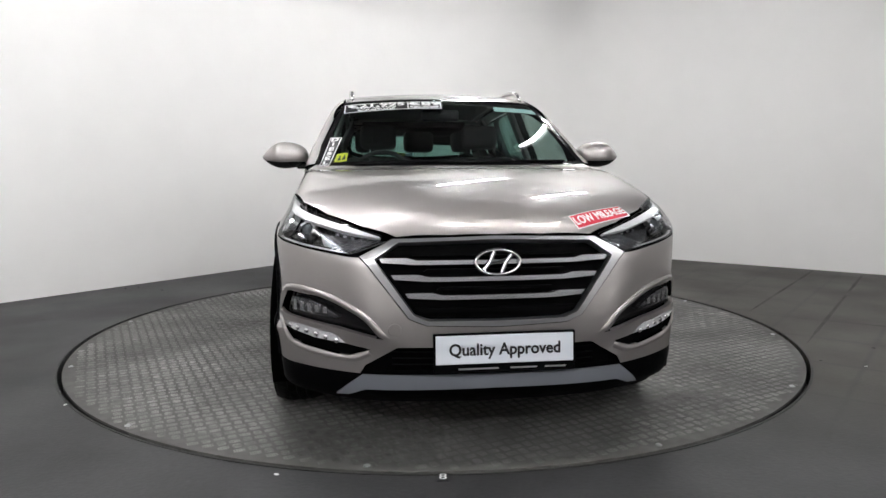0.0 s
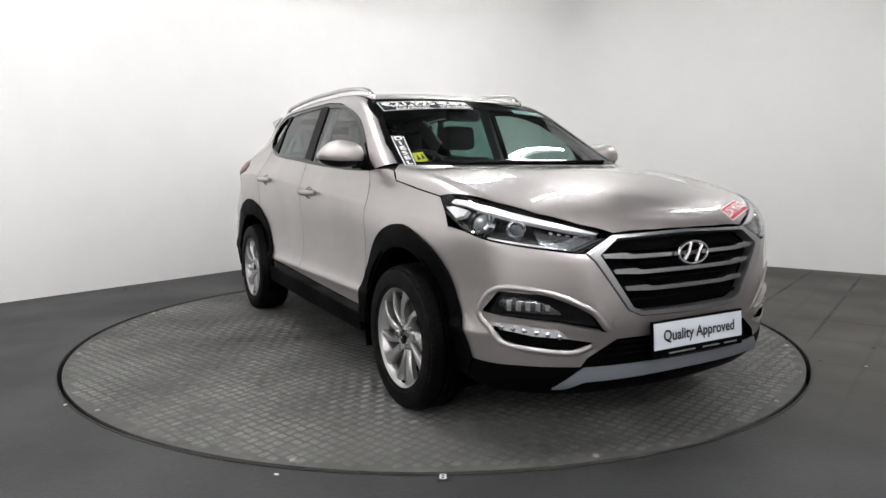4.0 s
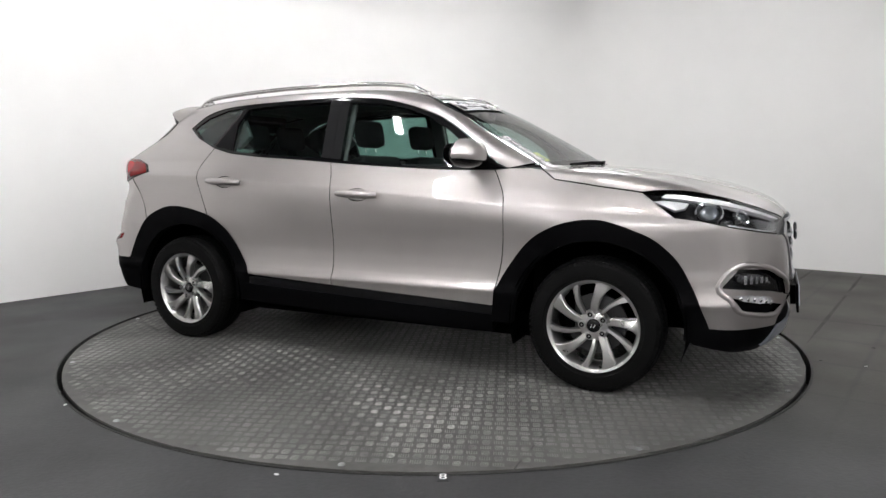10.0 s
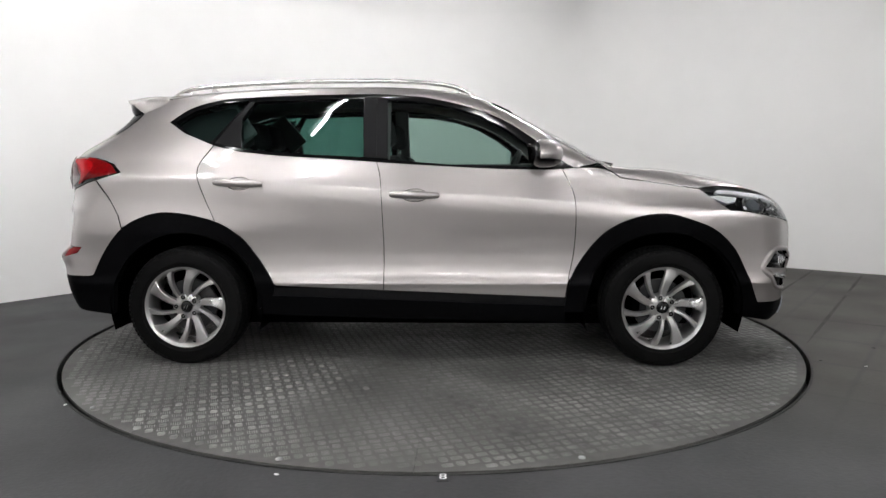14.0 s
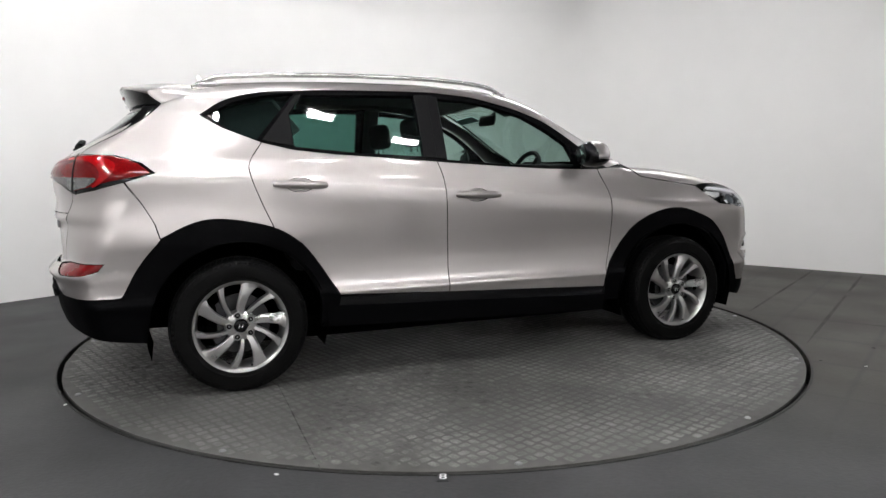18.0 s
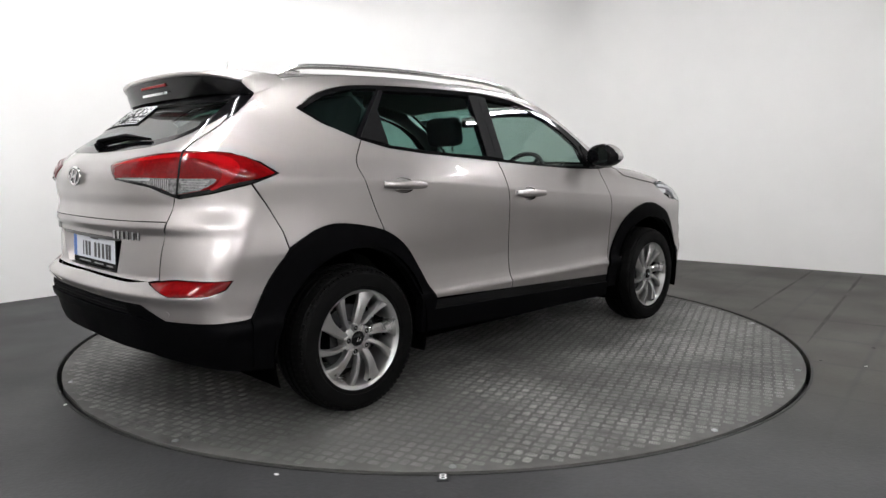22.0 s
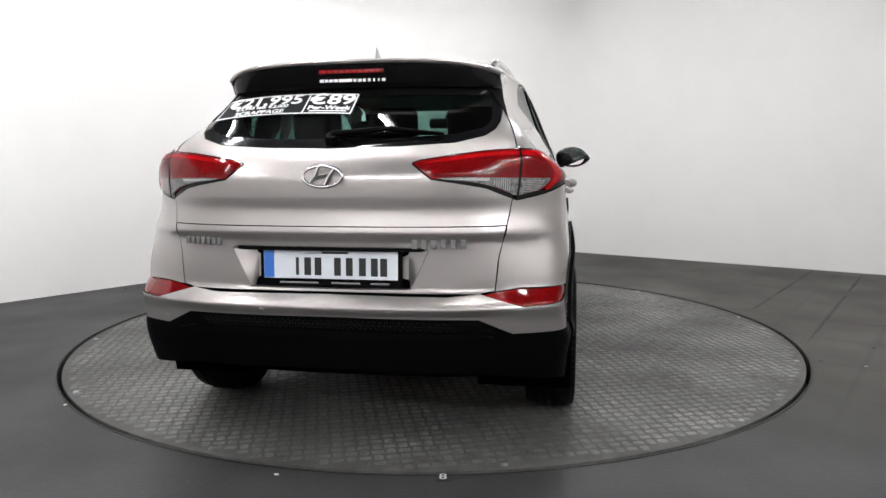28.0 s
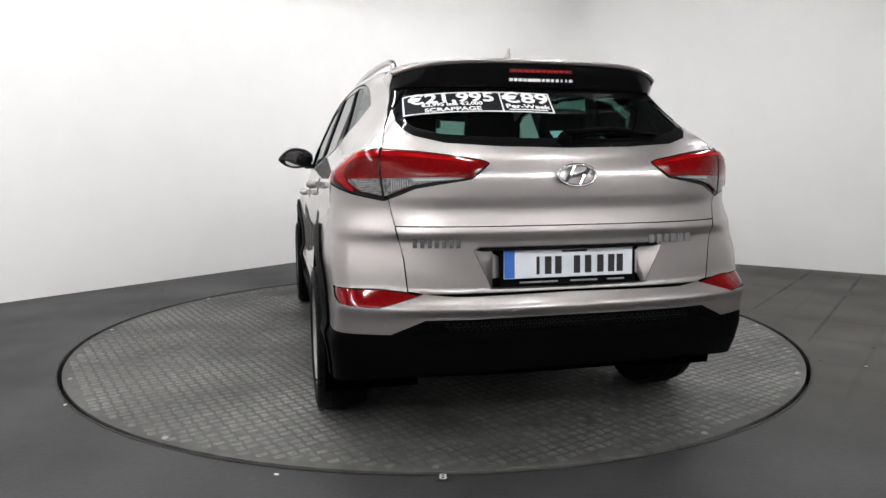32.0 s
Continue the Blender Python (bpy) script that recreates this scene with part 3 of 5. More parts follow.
def on_skin(way, u, v, lift=0.0, spin=0.0):
    """A pose on the shell at (u, v): z out of the skin, y up the skin."""
    q = skin(way, [(u, v)])
    n = Vector(normals(q)[0])
    up = Vector((0, 0, 1)) if abs(n.z) < .8 else Vector((-1, 0, 0))
    y = (up - n * up.dot(n)).normalized()
    x = y.cross(n)
    m = Matrix((x, y, n)).transposed().to_4x4()
    return Matrix.Translation(Vector(q[0]) + n * lift) @ m @ pose(0, 0, 0, 0, 0, spin)


def dice(me, step):
    """Cuts a flat mesh into small squares, so that it can bend."""
    bm = bmesh.new()
    bm.from_mesh(me)
    for k in (0, 1):
        a = [v.co[k] for v in bm.verts]
        d = Vector((1, 0, 0)) if k == 0 else Vector((0, 1, 0))
        for i in range(math.ceil(min(a) / step), math.floor(max(a) / step) + 1):
            bmesh.ops.bisect_plane(bm, geom=bm.verts[:] + bm.edges[:] + bm.faces[:], dist=1e-5, plane_co=d * (i * step), plane_no=d)
    bm.to_mesh(me)
    bm.free()


def drape(ob, inverse_of, way="skin", lift=.002):
    """Bends a flat mesh that was posed near the shell onto it."""
    me = ob.data
    dice(me, .022)
    m = inverse_of
    n = len(me.vertices)
    co = np.empty(n * 3)
    me.vertices.foreach_get("co", co)
    w = np.array([tuple(m @ Vector(c)) for c in co.reshape(-1, 3)])
    for _ in range(6):
        nr = normals(w)
        w = w - nr * (shell(w[:, 0], w[:, 1], w[:, 2]) - lift)[:, None] * .8
    me.vertices.foreach_set("co", w.ravel())
    ob.matrix_local = Matrix()
    me.update()
    return ob


def flow(pts, n=5):
    """An open line through the points, rounded between them."""
    p = [Vector(q) for q in pts]
    p = [p[0] * 2 - p[1]] + p + [p[-1] * 2 - p[-2]]
    out = []
    for a, b, c, d in zip(p, p[1:], p[2:], p[3:]):
        for i in range(n):
            t = i / n
            out.append(tuple(.5 * (2 * b + (c - a) * t + (2 * a - 5 * b + 4 * c - d) * t * t + (3 * b - a - 3 * c + d) * t ** 3)))
    return out + [tuple(p[-2])]


# ---- outlines of the car, in metres (side views: x ahead, z up; nose and tail: degrees round, z) ----
HUB_Z, ARCH = .327, .42
DLO = [(-1.475, 1.372), (-1.357, 1.446), (-1.2, 1.49), (-.995, 1.508), (-.67, 1.519), (-.281, 1.524), (-.102, 1.513), (.012, 1.502), (.141, 1.475),
       (.302, 1.431), (.461, 1.366), (.617, 1.265), (.77, 1.144), (.848, 1.099), (.689, 1.091), (.452, 1.095), (.137, 1.112), (-.178, 1.132),
       (-.494, 1.156), (-.811, 1.176), (-1.034, 1.199), (-1.188, 1.235), (-1.374, 1.308)]
QUARTER_GLASS = [(-1.44, 1.371), (-1.322, 1.435), (-1.157, 1.479), (-1.006, 1.494), (-1.213, 1.251), (-1.321, 1.291)]
REAR_GLASS = [(-.965, 1.483), (-.667, 1.495), (-.344, 1.5), (-.33, 1.167), (-.685, 1.185), (-1.022, 1.215), (-1.035, 1.379)]
FRONT_GLASS = [(-.198, 1.489), (.012, 1.475), (.173, 1.445), (.333, 1.392), (.475, 1.314), (.584, 1.233), (.627, 1.122), (.61, 1.107), (.137, 1.124), (-.188, 1.150)]
REAR_GAP = [(-1.188, 1.235), (-1.256, 1.131), (-1.253, 1.053), (-1.208, .929), (-1.148, .79), (-1.11, .68)]
MID_GAP = [(-.254, 1.142), (-.228, 1.032), (-.216, .783), (-.212, .625), (-.214, .42)]
FRONT_GAP = [(.783, 1.09), (.821, 1.012), (.847, .934), (.853, .778), (.843, .621), (.811, .465), (.8, .381)]
REAR_ARCH = [(-1.866, .498), (-1.78, .654), (-1.679, .769), (-1.573, .83), (-1.452, .86), (-1.297, .846), (-1.142, .805), (-1.021, .726), (-.933, .615), (-.873, .52), (-.827, .447)]
FRONT_ARCH = [(.8, .36), (.832, .496), (.905, .621), (.996, .731), (1.104, .8), (1.23, .839), (1.357, .845), (1.483, .813), (1.611, .759), (1.716, .662), (1.781, .549), (1.832, .433), (1.867, .348)]
HOOD_LINE = [(1.035, 1.09), (1.103, 1.041), (1.337, 1.006), (1.537, .98)]
HEADLIGHT = [(-67.4, .968), (-65.3, .99), (-56.6, .987), (-47.5, .962), (-38.4, .923), (-29.2, .881), (-21.3, .844), (-30.4, .781), (-39.4, .802), (-47.6, .827), (-53.9, .855), (-58.5, .884), (-64.0, .931)]
SURROUND = [(0, .850), (-21.9, .841), (-28.0, .778), (-26.1, .746), (-18.1, .549), (-14.7, .524), (0, .516)]
GRILLE = [(0, .836), (-20.6, .826), (-24.9, .768), (-17.0, .562), (-14.2, .543), (0, .540)]
FOG_UP = [(-49.0, .545), (-45.2, .632), (-36.2, .620), (-30.3, .580), (-26.6, .541), (-23.5, .475), (-32.8, .510), (-41.8, .530)]
FOG_LOW = [(-46.6, .497), (-43.5, .436), (-31.2, .402), (-26.3, .43), (-31.4, .448), (-38.4, .460)]
DRL = [(-46.8, .514), (-41.0, .508), (-33.4, .487), (-30.9, .448), (-38.2, .460), (-44.2, .482)]
TAIL_LAMP = [(-18.2, 1.122), (-19.6, 1.131), (-22.4, 1.139), (-27.2, 1.152), (-32.6, 1.164), (-39.6, 1.173), (-44.6, 1.172), (-47.9, 1.169), (-52.0, 1.151), (-54.9, 1.129), (-58.6, 1.087), (-59.1, 1.080), (-58.4, 1.075), (-53.2, 1.043), (-45.8, 1.008), (-39.2, .986), (-38.1, .985), (-35.4, 1.002), (-32.0, 1.027), (-27.4, 1.042), (-21.4, 1.059), (-19.4, 1.090), (-18.0, 1.114)]
REAR_REFLECTOR = [(-30.7, .651), (-38, .668), (-49.6, .665), (-48.4, .631), (-45.5, .613), (-37.5, .607)]
REAR_GLASS_BACK = [(0, 1.425), (-.579, 1.425), (-.592, 1.36), (-.602, 1.318), (-.603, 1.28), (-.590, 1.247), (-.556, 1.220), (-.455, 1.193), (-.255, 1.180), (0, 1.175)]
GATE_SIDE = [(-.663, .990), (-.654, .94), (-.645, .895), (-.617, .772), (-.606, .660)]
SEAM = flow([(-.586, 1.425), (-.600, 1.36), (-.612, 1.318), (-.632, 1.283), (-.652, 1.24), (-.664, 1.20), (-.669, 1.172)], 4)
GATE = [(0, 1.50), (-.545, 1.49), (-.572, 1.45)] + SEAM + [(-.655, 1.15), (-.660, 1.02)] + GATE_SIDE + [(-.546, .650), (0, .653)]
FIN = [(-1.652, 1.424), (-1.69, 1.466), (-1.725, 1.43), (-1.772, 1.345), (-1.812, 1.300), (-1.742, 1.343)]
RECESS = [(0, .818), (-.355, .818), (-.372, .806), (-.306, .666), (0, .664)]
WINDSCREEN = [(1.165, 0), (1.15, -.25), (1.105, -.48), (1.03, -.660), (.992, -.722), (.80, -.697), (.55, -.632), (.31, -.572), (.335, -.4), (.355, 0)]


def roof_edge(x):
    return .565 + .012 * math.sin((x + 1.5) / 1.9 * math.pi)


def arc(cx, cz, r, a, b, n=24):
    return [(cx + r * math.cos(radians(a + (b - a) * i / n)), cz + r * math.sin(radians(a + (b - a) * i / n))) for i in range(n + 1)]


def bowl(x, z, grow=1.0):
    return [(x + .068 * grow * math.cos(a), z + (.036 if math.sin(a) > 0 else .034) * grow * math.sin(a)) for a in np.linspace(0, 2 * math.pi, 28, endpoint=False)]


def side_panels(car):
    # one-piece body side: pillars, roof rail line and rear wing
    edge = [(x, -roof_edge(x)) for x in np.linspace(.31, -1.5, 24)]
    up = [(float(q[0]), float(q[2])) for q in skin("top", [(x, y) for x, y in WINDSCREEN[4:8]] + edge[1:])]
    back = [(float(q[0]), float(q[2])) for q in skin("back", GATE[1:3] + SEAM)] + [(-1.86, 1.165), (-1.75, 1.13), (-1.694, 1.084), ] + [(float(q[0]), float(q[2])) for q in skin("tail", [(-53.6, 1.042), (-56.8, .945), (-59.9, .845), (-61.2, .775)])]
    dlo_top = DLO[:14]
    rear_low = [DLO[22]]
    ring = ([(.864, 1.099)] + up + back + flow(REAR_ARCH[2:7])[5:] + [(-1.142, .79)] + flow(REAR_GAP)[::-1][5:] + rear_low + flow(dlo_top))
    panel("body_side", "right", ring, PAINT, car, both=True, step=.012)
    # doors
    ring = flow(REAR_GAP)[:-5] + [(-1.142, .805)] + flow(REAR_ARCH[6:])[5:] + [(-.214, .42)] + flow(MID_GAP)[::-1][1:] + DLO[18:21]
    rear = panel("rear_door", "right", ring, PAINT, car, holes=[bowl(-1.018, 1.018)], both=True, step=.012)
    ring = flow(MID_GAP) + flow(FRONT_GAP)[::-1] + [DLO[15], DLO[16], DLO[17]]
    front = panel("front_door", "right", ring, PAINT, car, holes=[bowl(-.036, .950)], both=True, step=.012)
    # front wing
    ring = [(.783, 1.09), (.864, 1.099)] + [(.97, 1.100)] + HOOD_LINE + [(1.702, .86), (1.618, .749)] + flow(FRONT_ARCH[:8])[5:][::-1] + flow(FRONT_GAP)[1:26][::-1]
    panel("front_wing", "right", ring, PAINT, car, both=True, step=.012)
    # black window frame with its panes
    panel("window_frame", "right", flow(DLO[:14]) + DLO[14:], GLOSSBLACK, car, holes=[FRONT_GLASS, REAR_GLASS, QUARTER_GLASS], off=-.003, both=True, step=.03, depth=.03)
    for name, ring, mat in (("front_window", FRONT_GLASS, GLASS), ("rear_window", REAR_GLASS, PRIVACY), ("quarter_window", QUARTER_GLASS, PRIVACY)):
        for ob in panel(name, "right", ring, mat, car, off=-.008, both=True, step=.03, gap=-.004, depth=.003, calm=.75, lean=(-.08, 0, .07) if name == "quarter_window" else (0, 0, 0)):
            ob.visible_shadow = False
    # door pillar strip between the doors
    panel("pillar_strip", "right", [(-.338, 1.506), (-.262, 1.509), (-.252, 1.159), (-.326, 1.166)], SATINBLACK, car, off=.0005, gap=.0006, both=True, depth=.006)
    panel("pillar_strip", "right", [(-.262, 1.509), (-.200, 1.500), (-.190, 1.153), (-.252, 1.159)], SATINBLACK, car, off=.0005, gap=.0006, both=True, depth=.006)
    panel("rear_pillar_strip", "right", [(-.995, 1.488), (-.968, 1.486), (-1.038, 1.385), (-1.027, 1.216), (-1.188, 1.246)], SATINBLACK, car, off=.001, both=True, depth=.006)
    panel("quarter_trim", "right", [(-1.50, 1.36), (-1.36, 1.44), (-1.16, 1.485), (-1.03, 1.49), (-1.16, 1.26), (-1.24, 1.20), (-1.36, 1.25)], DASHM, car, off=-.075, both=True, step=.05, depth=.01, label="dark inner pillar trim")
    # waist moulding
    panel("waist_moulding", "right", [(-1.188, 1.242), (-1.034, 1.206), (-.811, 1.184), (-.494, 1.164), (-.178, 1.14), (.137, 1.12), (.452, 1.103), (.689, 1.099), (.8, 1.1),
                                      (.689, 1.088), (.452, 1.092), (.137, 1.109), (-.178, 1.129), (-.494, 1.153), (-.811, 1.173), (-1.034, 1.196), (-1.188, 1.232)], GLOSSBLACK, car, off=.003, gap=0, both=True, depth=.008)
    # arch claddings
    inner = arc(-1.335, HUB_Z, ARCH, 168, 14)
    panel("rear_arch_cladding", "right", [(-1.86, .30)] + flow(REAR_ARCH) + [(-.835, .40)] + [(-.93, .30)] + inner[::-1] + [(-1.765, .28)], BLACK, car, off=.012, both=True, step=.03, gap=0, depth=.05)
    inner = arc(1.335, HUB_Z, ARCH, 170, 6)
    panel("front_arch_cladding", "right", flow(FRONT_ARCH) + [(1.83, .27), (1.752, .29)] + inner[::-1] + [(.905, .30), (.795, .30)], BLACK, car, off=.012, both=True, step=.03, gap=0, depth=.05)
    # sill
    panel("sill_strip", "right", [(-.84, .44), (-.214, .42), (.81, .38), (.80, .335), (-.214, .37), (-.86, .392)], GLOSSBLACK, car, off=.004, gap=0, both=True, depth=.02)
    panel("sill_cladding", "right", [(-.86, .392), (-.214, .37), (.80, .335), (.80, .245), (-.214, .262), (-.93, .285)], BLACK, car, off=.010, gap=0, both=True, depth=.06)
    # near-black sheet added behind the gaps, its colour standing in for their shade
    hole1, hole2 = arc(-1.335, HUB_Z, .44, 0, 345, 23), arc(1.335, HUB_Z, .44, 0, 345, 23)
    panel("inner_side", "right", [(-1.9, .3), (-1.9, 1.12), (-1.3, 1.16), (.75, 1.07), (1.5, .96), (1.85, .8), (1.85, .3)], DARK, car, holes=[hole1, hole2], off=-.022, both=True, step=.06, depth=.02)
    for s, side in ((-1, "right"), (1, "left")):
        for ends, door in ((((.094, .951), (-.166, .957)), front), (((-.888, 1.018), (-1.148, 1.026)), rear)):
            door_handle(door[0 if s < 0 else 1], ends, s)
    return front, rear


def door_handle(door, ends, s):
    (x1, z1), (x0, z0) = ends
    way = "right"
    q = skin(way, [(x0, z0), (x1, z1), ((x0 + x1) / 2, (z0 + z1) / 2)])
    n = normals(q)
    pts, rad = [], []
    for i in range(13):
        f = i / 12
        c = q[0] + (q[1] - q[0]) * f
        lift = .010 + .026 * math.sin(math.pi * min(1, max(0, f))) ** .5
        pts.append((c[0], (c[1] + n[2][1] * lift) * -s, c[2]))
        rad.append(.010 + .017 * math.sin(math.pi * (.06 + .88 * f)) ** .45)
    grip = soft(part("handle", tube(pts, rad, 14, .8), PAINT, door, "body-coloured pull handle"), 50)
    if x0 > -.5 and s < 0:
        part("door_lock", lathe([(0, -.0015), (.0065, -.0015), (.0075, .001)], 16), DARK, grip, at=pose(pts[1][0] + .012, pts[1][1] - .016, pts[1][2]))
    # finger bowl behind the grip
    panel("handle_bowl", "right" if s < 0 else "left", bowl((x0 + x1) / 2, (z0 + z1) / 2, 1.05), PAINT, door, off=-.004, gap=0, step=.010, depth=.002, dome=-.034, label="dished recess behind the handle")


SATINBLACK = material("satin black pillar foil", (.006, .006, .0065), .5, grain=(500, .1), spec=.08)
MESHM = material("black honeycomb", (.002, .002, .0022), .6, spec=.02)


def top_panels(car):
    hood_side = [tuple(q[:2]) for q in skin("right", HOOD_LINE)]
    lamp = [tuple(q[:2]) for q in skin("nose", [(a, z + .003) for a, z in HEADLIGHT[1:7]])]
    front = [tuple(q[:2]) for q in skin("nose", [(-20.5, .848), (-10, .853), (0, .854)])]
    half = [(1.172, 0), (1.157, -.25), (1.112, -.48), (1.04, -.66), (1.0, -.72)] + hood_side + lamp[1:] + front
    half = [(x, y) for x, y in half]
    ring = half + [(x, -y) for x, y in reversed(half) if abs(y) > 1e-4]
    bonnet = panel("bonnet", "top", ring, PAINT, car, step=.022, gap=.0012, depth=.006)
    edge = [(x, -roof_edge(x)) for x in np.linspace(.31, -1.5, 24)]
    half = [(.355, 0), (.335, -.4)] + edge + [(-1.52, 0)]
    roof = panel("roof", "top", half + [(x, -y) for x, y in reversed(half) if abs(y) > 1e-4], PAINT, car, step=.05, gap=.001)
    panel("headliner", "top", [(.3, 0), (.28, -.5), (-1.4, -.5), (-1.45, 0), (-1.4, .5), (.28, .5)], LINER, car, off=-.035, step=.1, depth=.01)
    ring = WINDSCREEN + [(x, -y) for x, y in reversed(WINDSCREEN) if abs(y) > 1e-4]
    screen = panel("windscreen", "top", ring, GLASS, car, off=-.003, step=.03, gap=.002, depth=.004, calm=.3)
    screen.visible_shadow = False
    inner = shrink(even(np.array(ring), .05), .028)
    inner[:, 0] = np.minimum(inner[:, 0], 1.10 - .2 * inner[:, 1] ** 2)
    panel("screen_border", "top", ring, GLOSSBLACK, car, holes=[inner], off=-.0005, step=.05, gap=.001, depth=.001, label="black printed border of the windscreen")
    # cowl and wipers
    for pts in ([(1.11, -.52, 0), (1.138, -.1, 0), (1.14, .12, 0)], [(1.16, .02, 0), (1.10, .35, 0), (1.03, .60, 0)]):
        q = skin("top", [(a, b) for a, b, _ in pts])
        n = normals(q)
        q = q + n * .008
        w = part("wiper", tube([tuple(v) for v in q], .006, 8), BLACK, car, "black wiper arm resting on the windscreen")
        part("blade", tube([tuple(q[1] - n[1] * .008), tuple(q[2] - n[2] * .01)], .005, 6), BLACK, w)
    return bonnet, roof


def roof_rails(car):
    for s in (-1, 1):
        pts, rad = [], []
        for i in range(33):
            f = i / 32
            x = .30 - 1.80 * f
            y = roof_edge(x) - .035
            z = float(skin("top", [(x, -y)])[0][2])
            lift = .036 * min(1, math.sin(math.pi * min(max(f, .0), 1)) * 4.5) ** .7 if 0 < f < 1 else 0
            pts.append((x, s * y, z + lift - .002))
            rad.append(.017 * min(1, .4 + 4 * math.sin(math.pi * f)))
        soft(part("roof_rail", tube(pts, rad, 10, .75), RAIL, car, "silver roof rail"), 60)
        # foot under each end
        for x in (.24, -1.42):
            z = float(skin("top", [(x, -.53)])[0][2])
            part("rail_foot", box(.085, .018, .024, (x, s * (roof_edge(x) - .035), z + .004), .006), RAIL, car)
    fin = bmesh.new()
    prof = [(-1.30, 0, .020), (-1.36, .02, .018), (-1.415, .052, .011), (-1.445, .082, .004), (-1.452, .083, .003), (-1.462, .04, .010), (-1.47, 0, .014)]
    rows = []
    for x, h, w in prof:
        z = float(skin("top", [(x, 0)])[0][2])
        rows.append([fin.verts.new((x, w, z - .004)), fin.verts.new((x, w * .4, z + h)), fin.verts.new((x, -w * .4, z + h)), fin.verts.new((x, -w, z - .004))])
    for a, b in zip(rows, rows[1:]):
        for i in range(3):
            fin.faces.new((a[i], a[i + 1], b[i + 1], b[i]))
    soft(part("aerial_fin", fin, PAINT, car, "champagne shark fin aerial on the roof"), 50)


RAIL = material("brushed silver rail", (.62, .61, .60), .25, .9)


def nose(car):
    full = mirror_half
    # bumper
    upper = [(0, .516), (-14.7, .524), (-18.1, .549), (-26.1, .746), (-28.0, .777), (-30.4, .779), (-39.4, .800), (-47.6, .825), (-53.9, .853), (-59.2, .865), (-66.0, .755), (-61.9, .693), (-57.1, .56), (-54.2, .424), (-53.5, .353)]
    lower = [(-42.2, .342), (-28.6, .328), (-27.2, .366), (-20.6, .437), (0, .436)]
    half = upper + lower
    ring = half + [(-u, v) for u, v in reversed(half) if abs(u) > 1e-6]
    left = lambda p: [(-u, v) for u, v in p][::-1]
    bumper = panel("front_bumper", "nose", ring, PAINT, car, holes=[FOG_UP, FOG_LOW, left(FOG_UP), left(FOG_LOW)], step=.016, depth=.02)
    for flip in (0, 1):
        f = left if flip else (lambda p: p)
        panel("fog_surround", "nose", f(FOG_UP), GLOSSBLACK, car, off=-.030, gap=-.004, step=.03, depth=.004)
        panel("lower_duct", "nose", f(FOG_LOW), BLACK, car, off=-.022, gap=-.004, step=.03, depth=.004)
        lamp = panel("fog_lamp", "nose", f([(-45.5, .595), (-44.0, .615), (-37.5, .600), (-33.5, .560), (-32.0, .538), (-40, .548), (-45.2, .566)]), FOGM, car, off=-.012, step=.012, depth=.02, soften=1, dome=.006, label="clear fog lamp behind a ribbed lens")
        for i in range(5):
            a = -43.6 + i * 1.9
            panel("fog_reflector", "nose", f([(a, .560), (a, .600 - i * .004), (a + .9, .598 - i * .004), (a + .9, .558)]), REFLECTOR, lamp, off=-.004, step=.02, gap=0, depth=.004)
        drl = panel("running_light", "nose", f(DRL), DRLM, car, off=.002, step=.02, depth=.02, label="clear slim daytime running light strip")
        for i in range(6):
            a = -44.6 + i * 2.3
            z = .497 - .005 * i - .0005 * i * i
            m = on_skin("nose", a if not flip else -a, z - .002, .003)
            part("led_lens", lathe([(0, .004), (.006, .003), (.010, .001), (.011, -.002)], 14, "z"), REFLECTOR, drl, at=m)
        # raised painted lip round both openings
        c = np.array(flow([(-23.8, .478), (-26.6, .541), (-30.3, .580), (-36.2, .620), (-45.2, .632), (-49.0, .545), (-46.6, .497), (-43.5, .436), (-31.2, .402), (-26.6, .426)], 4)) * [radians(1), 1]
        out = shrink(c, -.024)
        band = [(float(u / radians(1)), float(v)) for u, v in list(out) + list(c[::-1])]
        panel("fog_lip", "nose", f(band), PAINT, bumper, off=.0015, gap=0, step=.008, depth=.012, dome=.011)
        # silver bar over the running light
        panel("fog_trim", "nose", f([(-49.0, .545), (-41.8, .531), (-32.8, .511), (-24.5, .478), (-30.5, .474), (-33.4, .489), (-41, .510), (-47.0, .517)]), PAINT, car, off=.006, step=.03, depth=.02, gap=0)
        headlight(car, f, flip)
    # grille
    hexo = full(SURROUND)
    hexi = full(GRILLE)
    panel("grille_surround", "nose", hexo, SATIN, car, holes=[hexi], off=.006, gap=.0015, step=.03, depth=.04, label="satin grey hexagonal grille frame")
    grille = panel("grille", "nose", hexi, MESHM, car, off=-.045, gap=-.004, step=.04, depth=.004, label="black grille with satin grey bars")
    for z, dz, ends in ((.764, .018, 24.2), (.702, .018, 21.7), (.634, .018, 18.9), (.578, .016, 16.7)):
        if z < .6:
            rng = [(-16.3, z - .008), (16.3, z - .008), (17.0, z + .008), (-17.0, z + .008)]
            panel("grille_bar", "nose", rng, MESHM, grille, off=-.012, step=.03, gap=0, depth=.03)
            continue
        e = ends
        ring = [(-e, z + .009), (-e + 5.5, z + .010), (-e + 7.5, z + .001), (e - 7.5, z + .001), (e - 5.5, z + .010), (e, z + .009),
                (e - .6, z - .008), (e - 7, z - .015), (-e + 7, z - .015), (-e + .6, z - .008)]
        panel("grille_bar", "nose", ring, BARM, grille, off=-.004, step=.025, gap=0, depth=.03)
        ring = [(-e + 7, z + .030), (e - 7, z + .030), (e - 6.4, z + .020), (-e + 6.4, z + .020)]
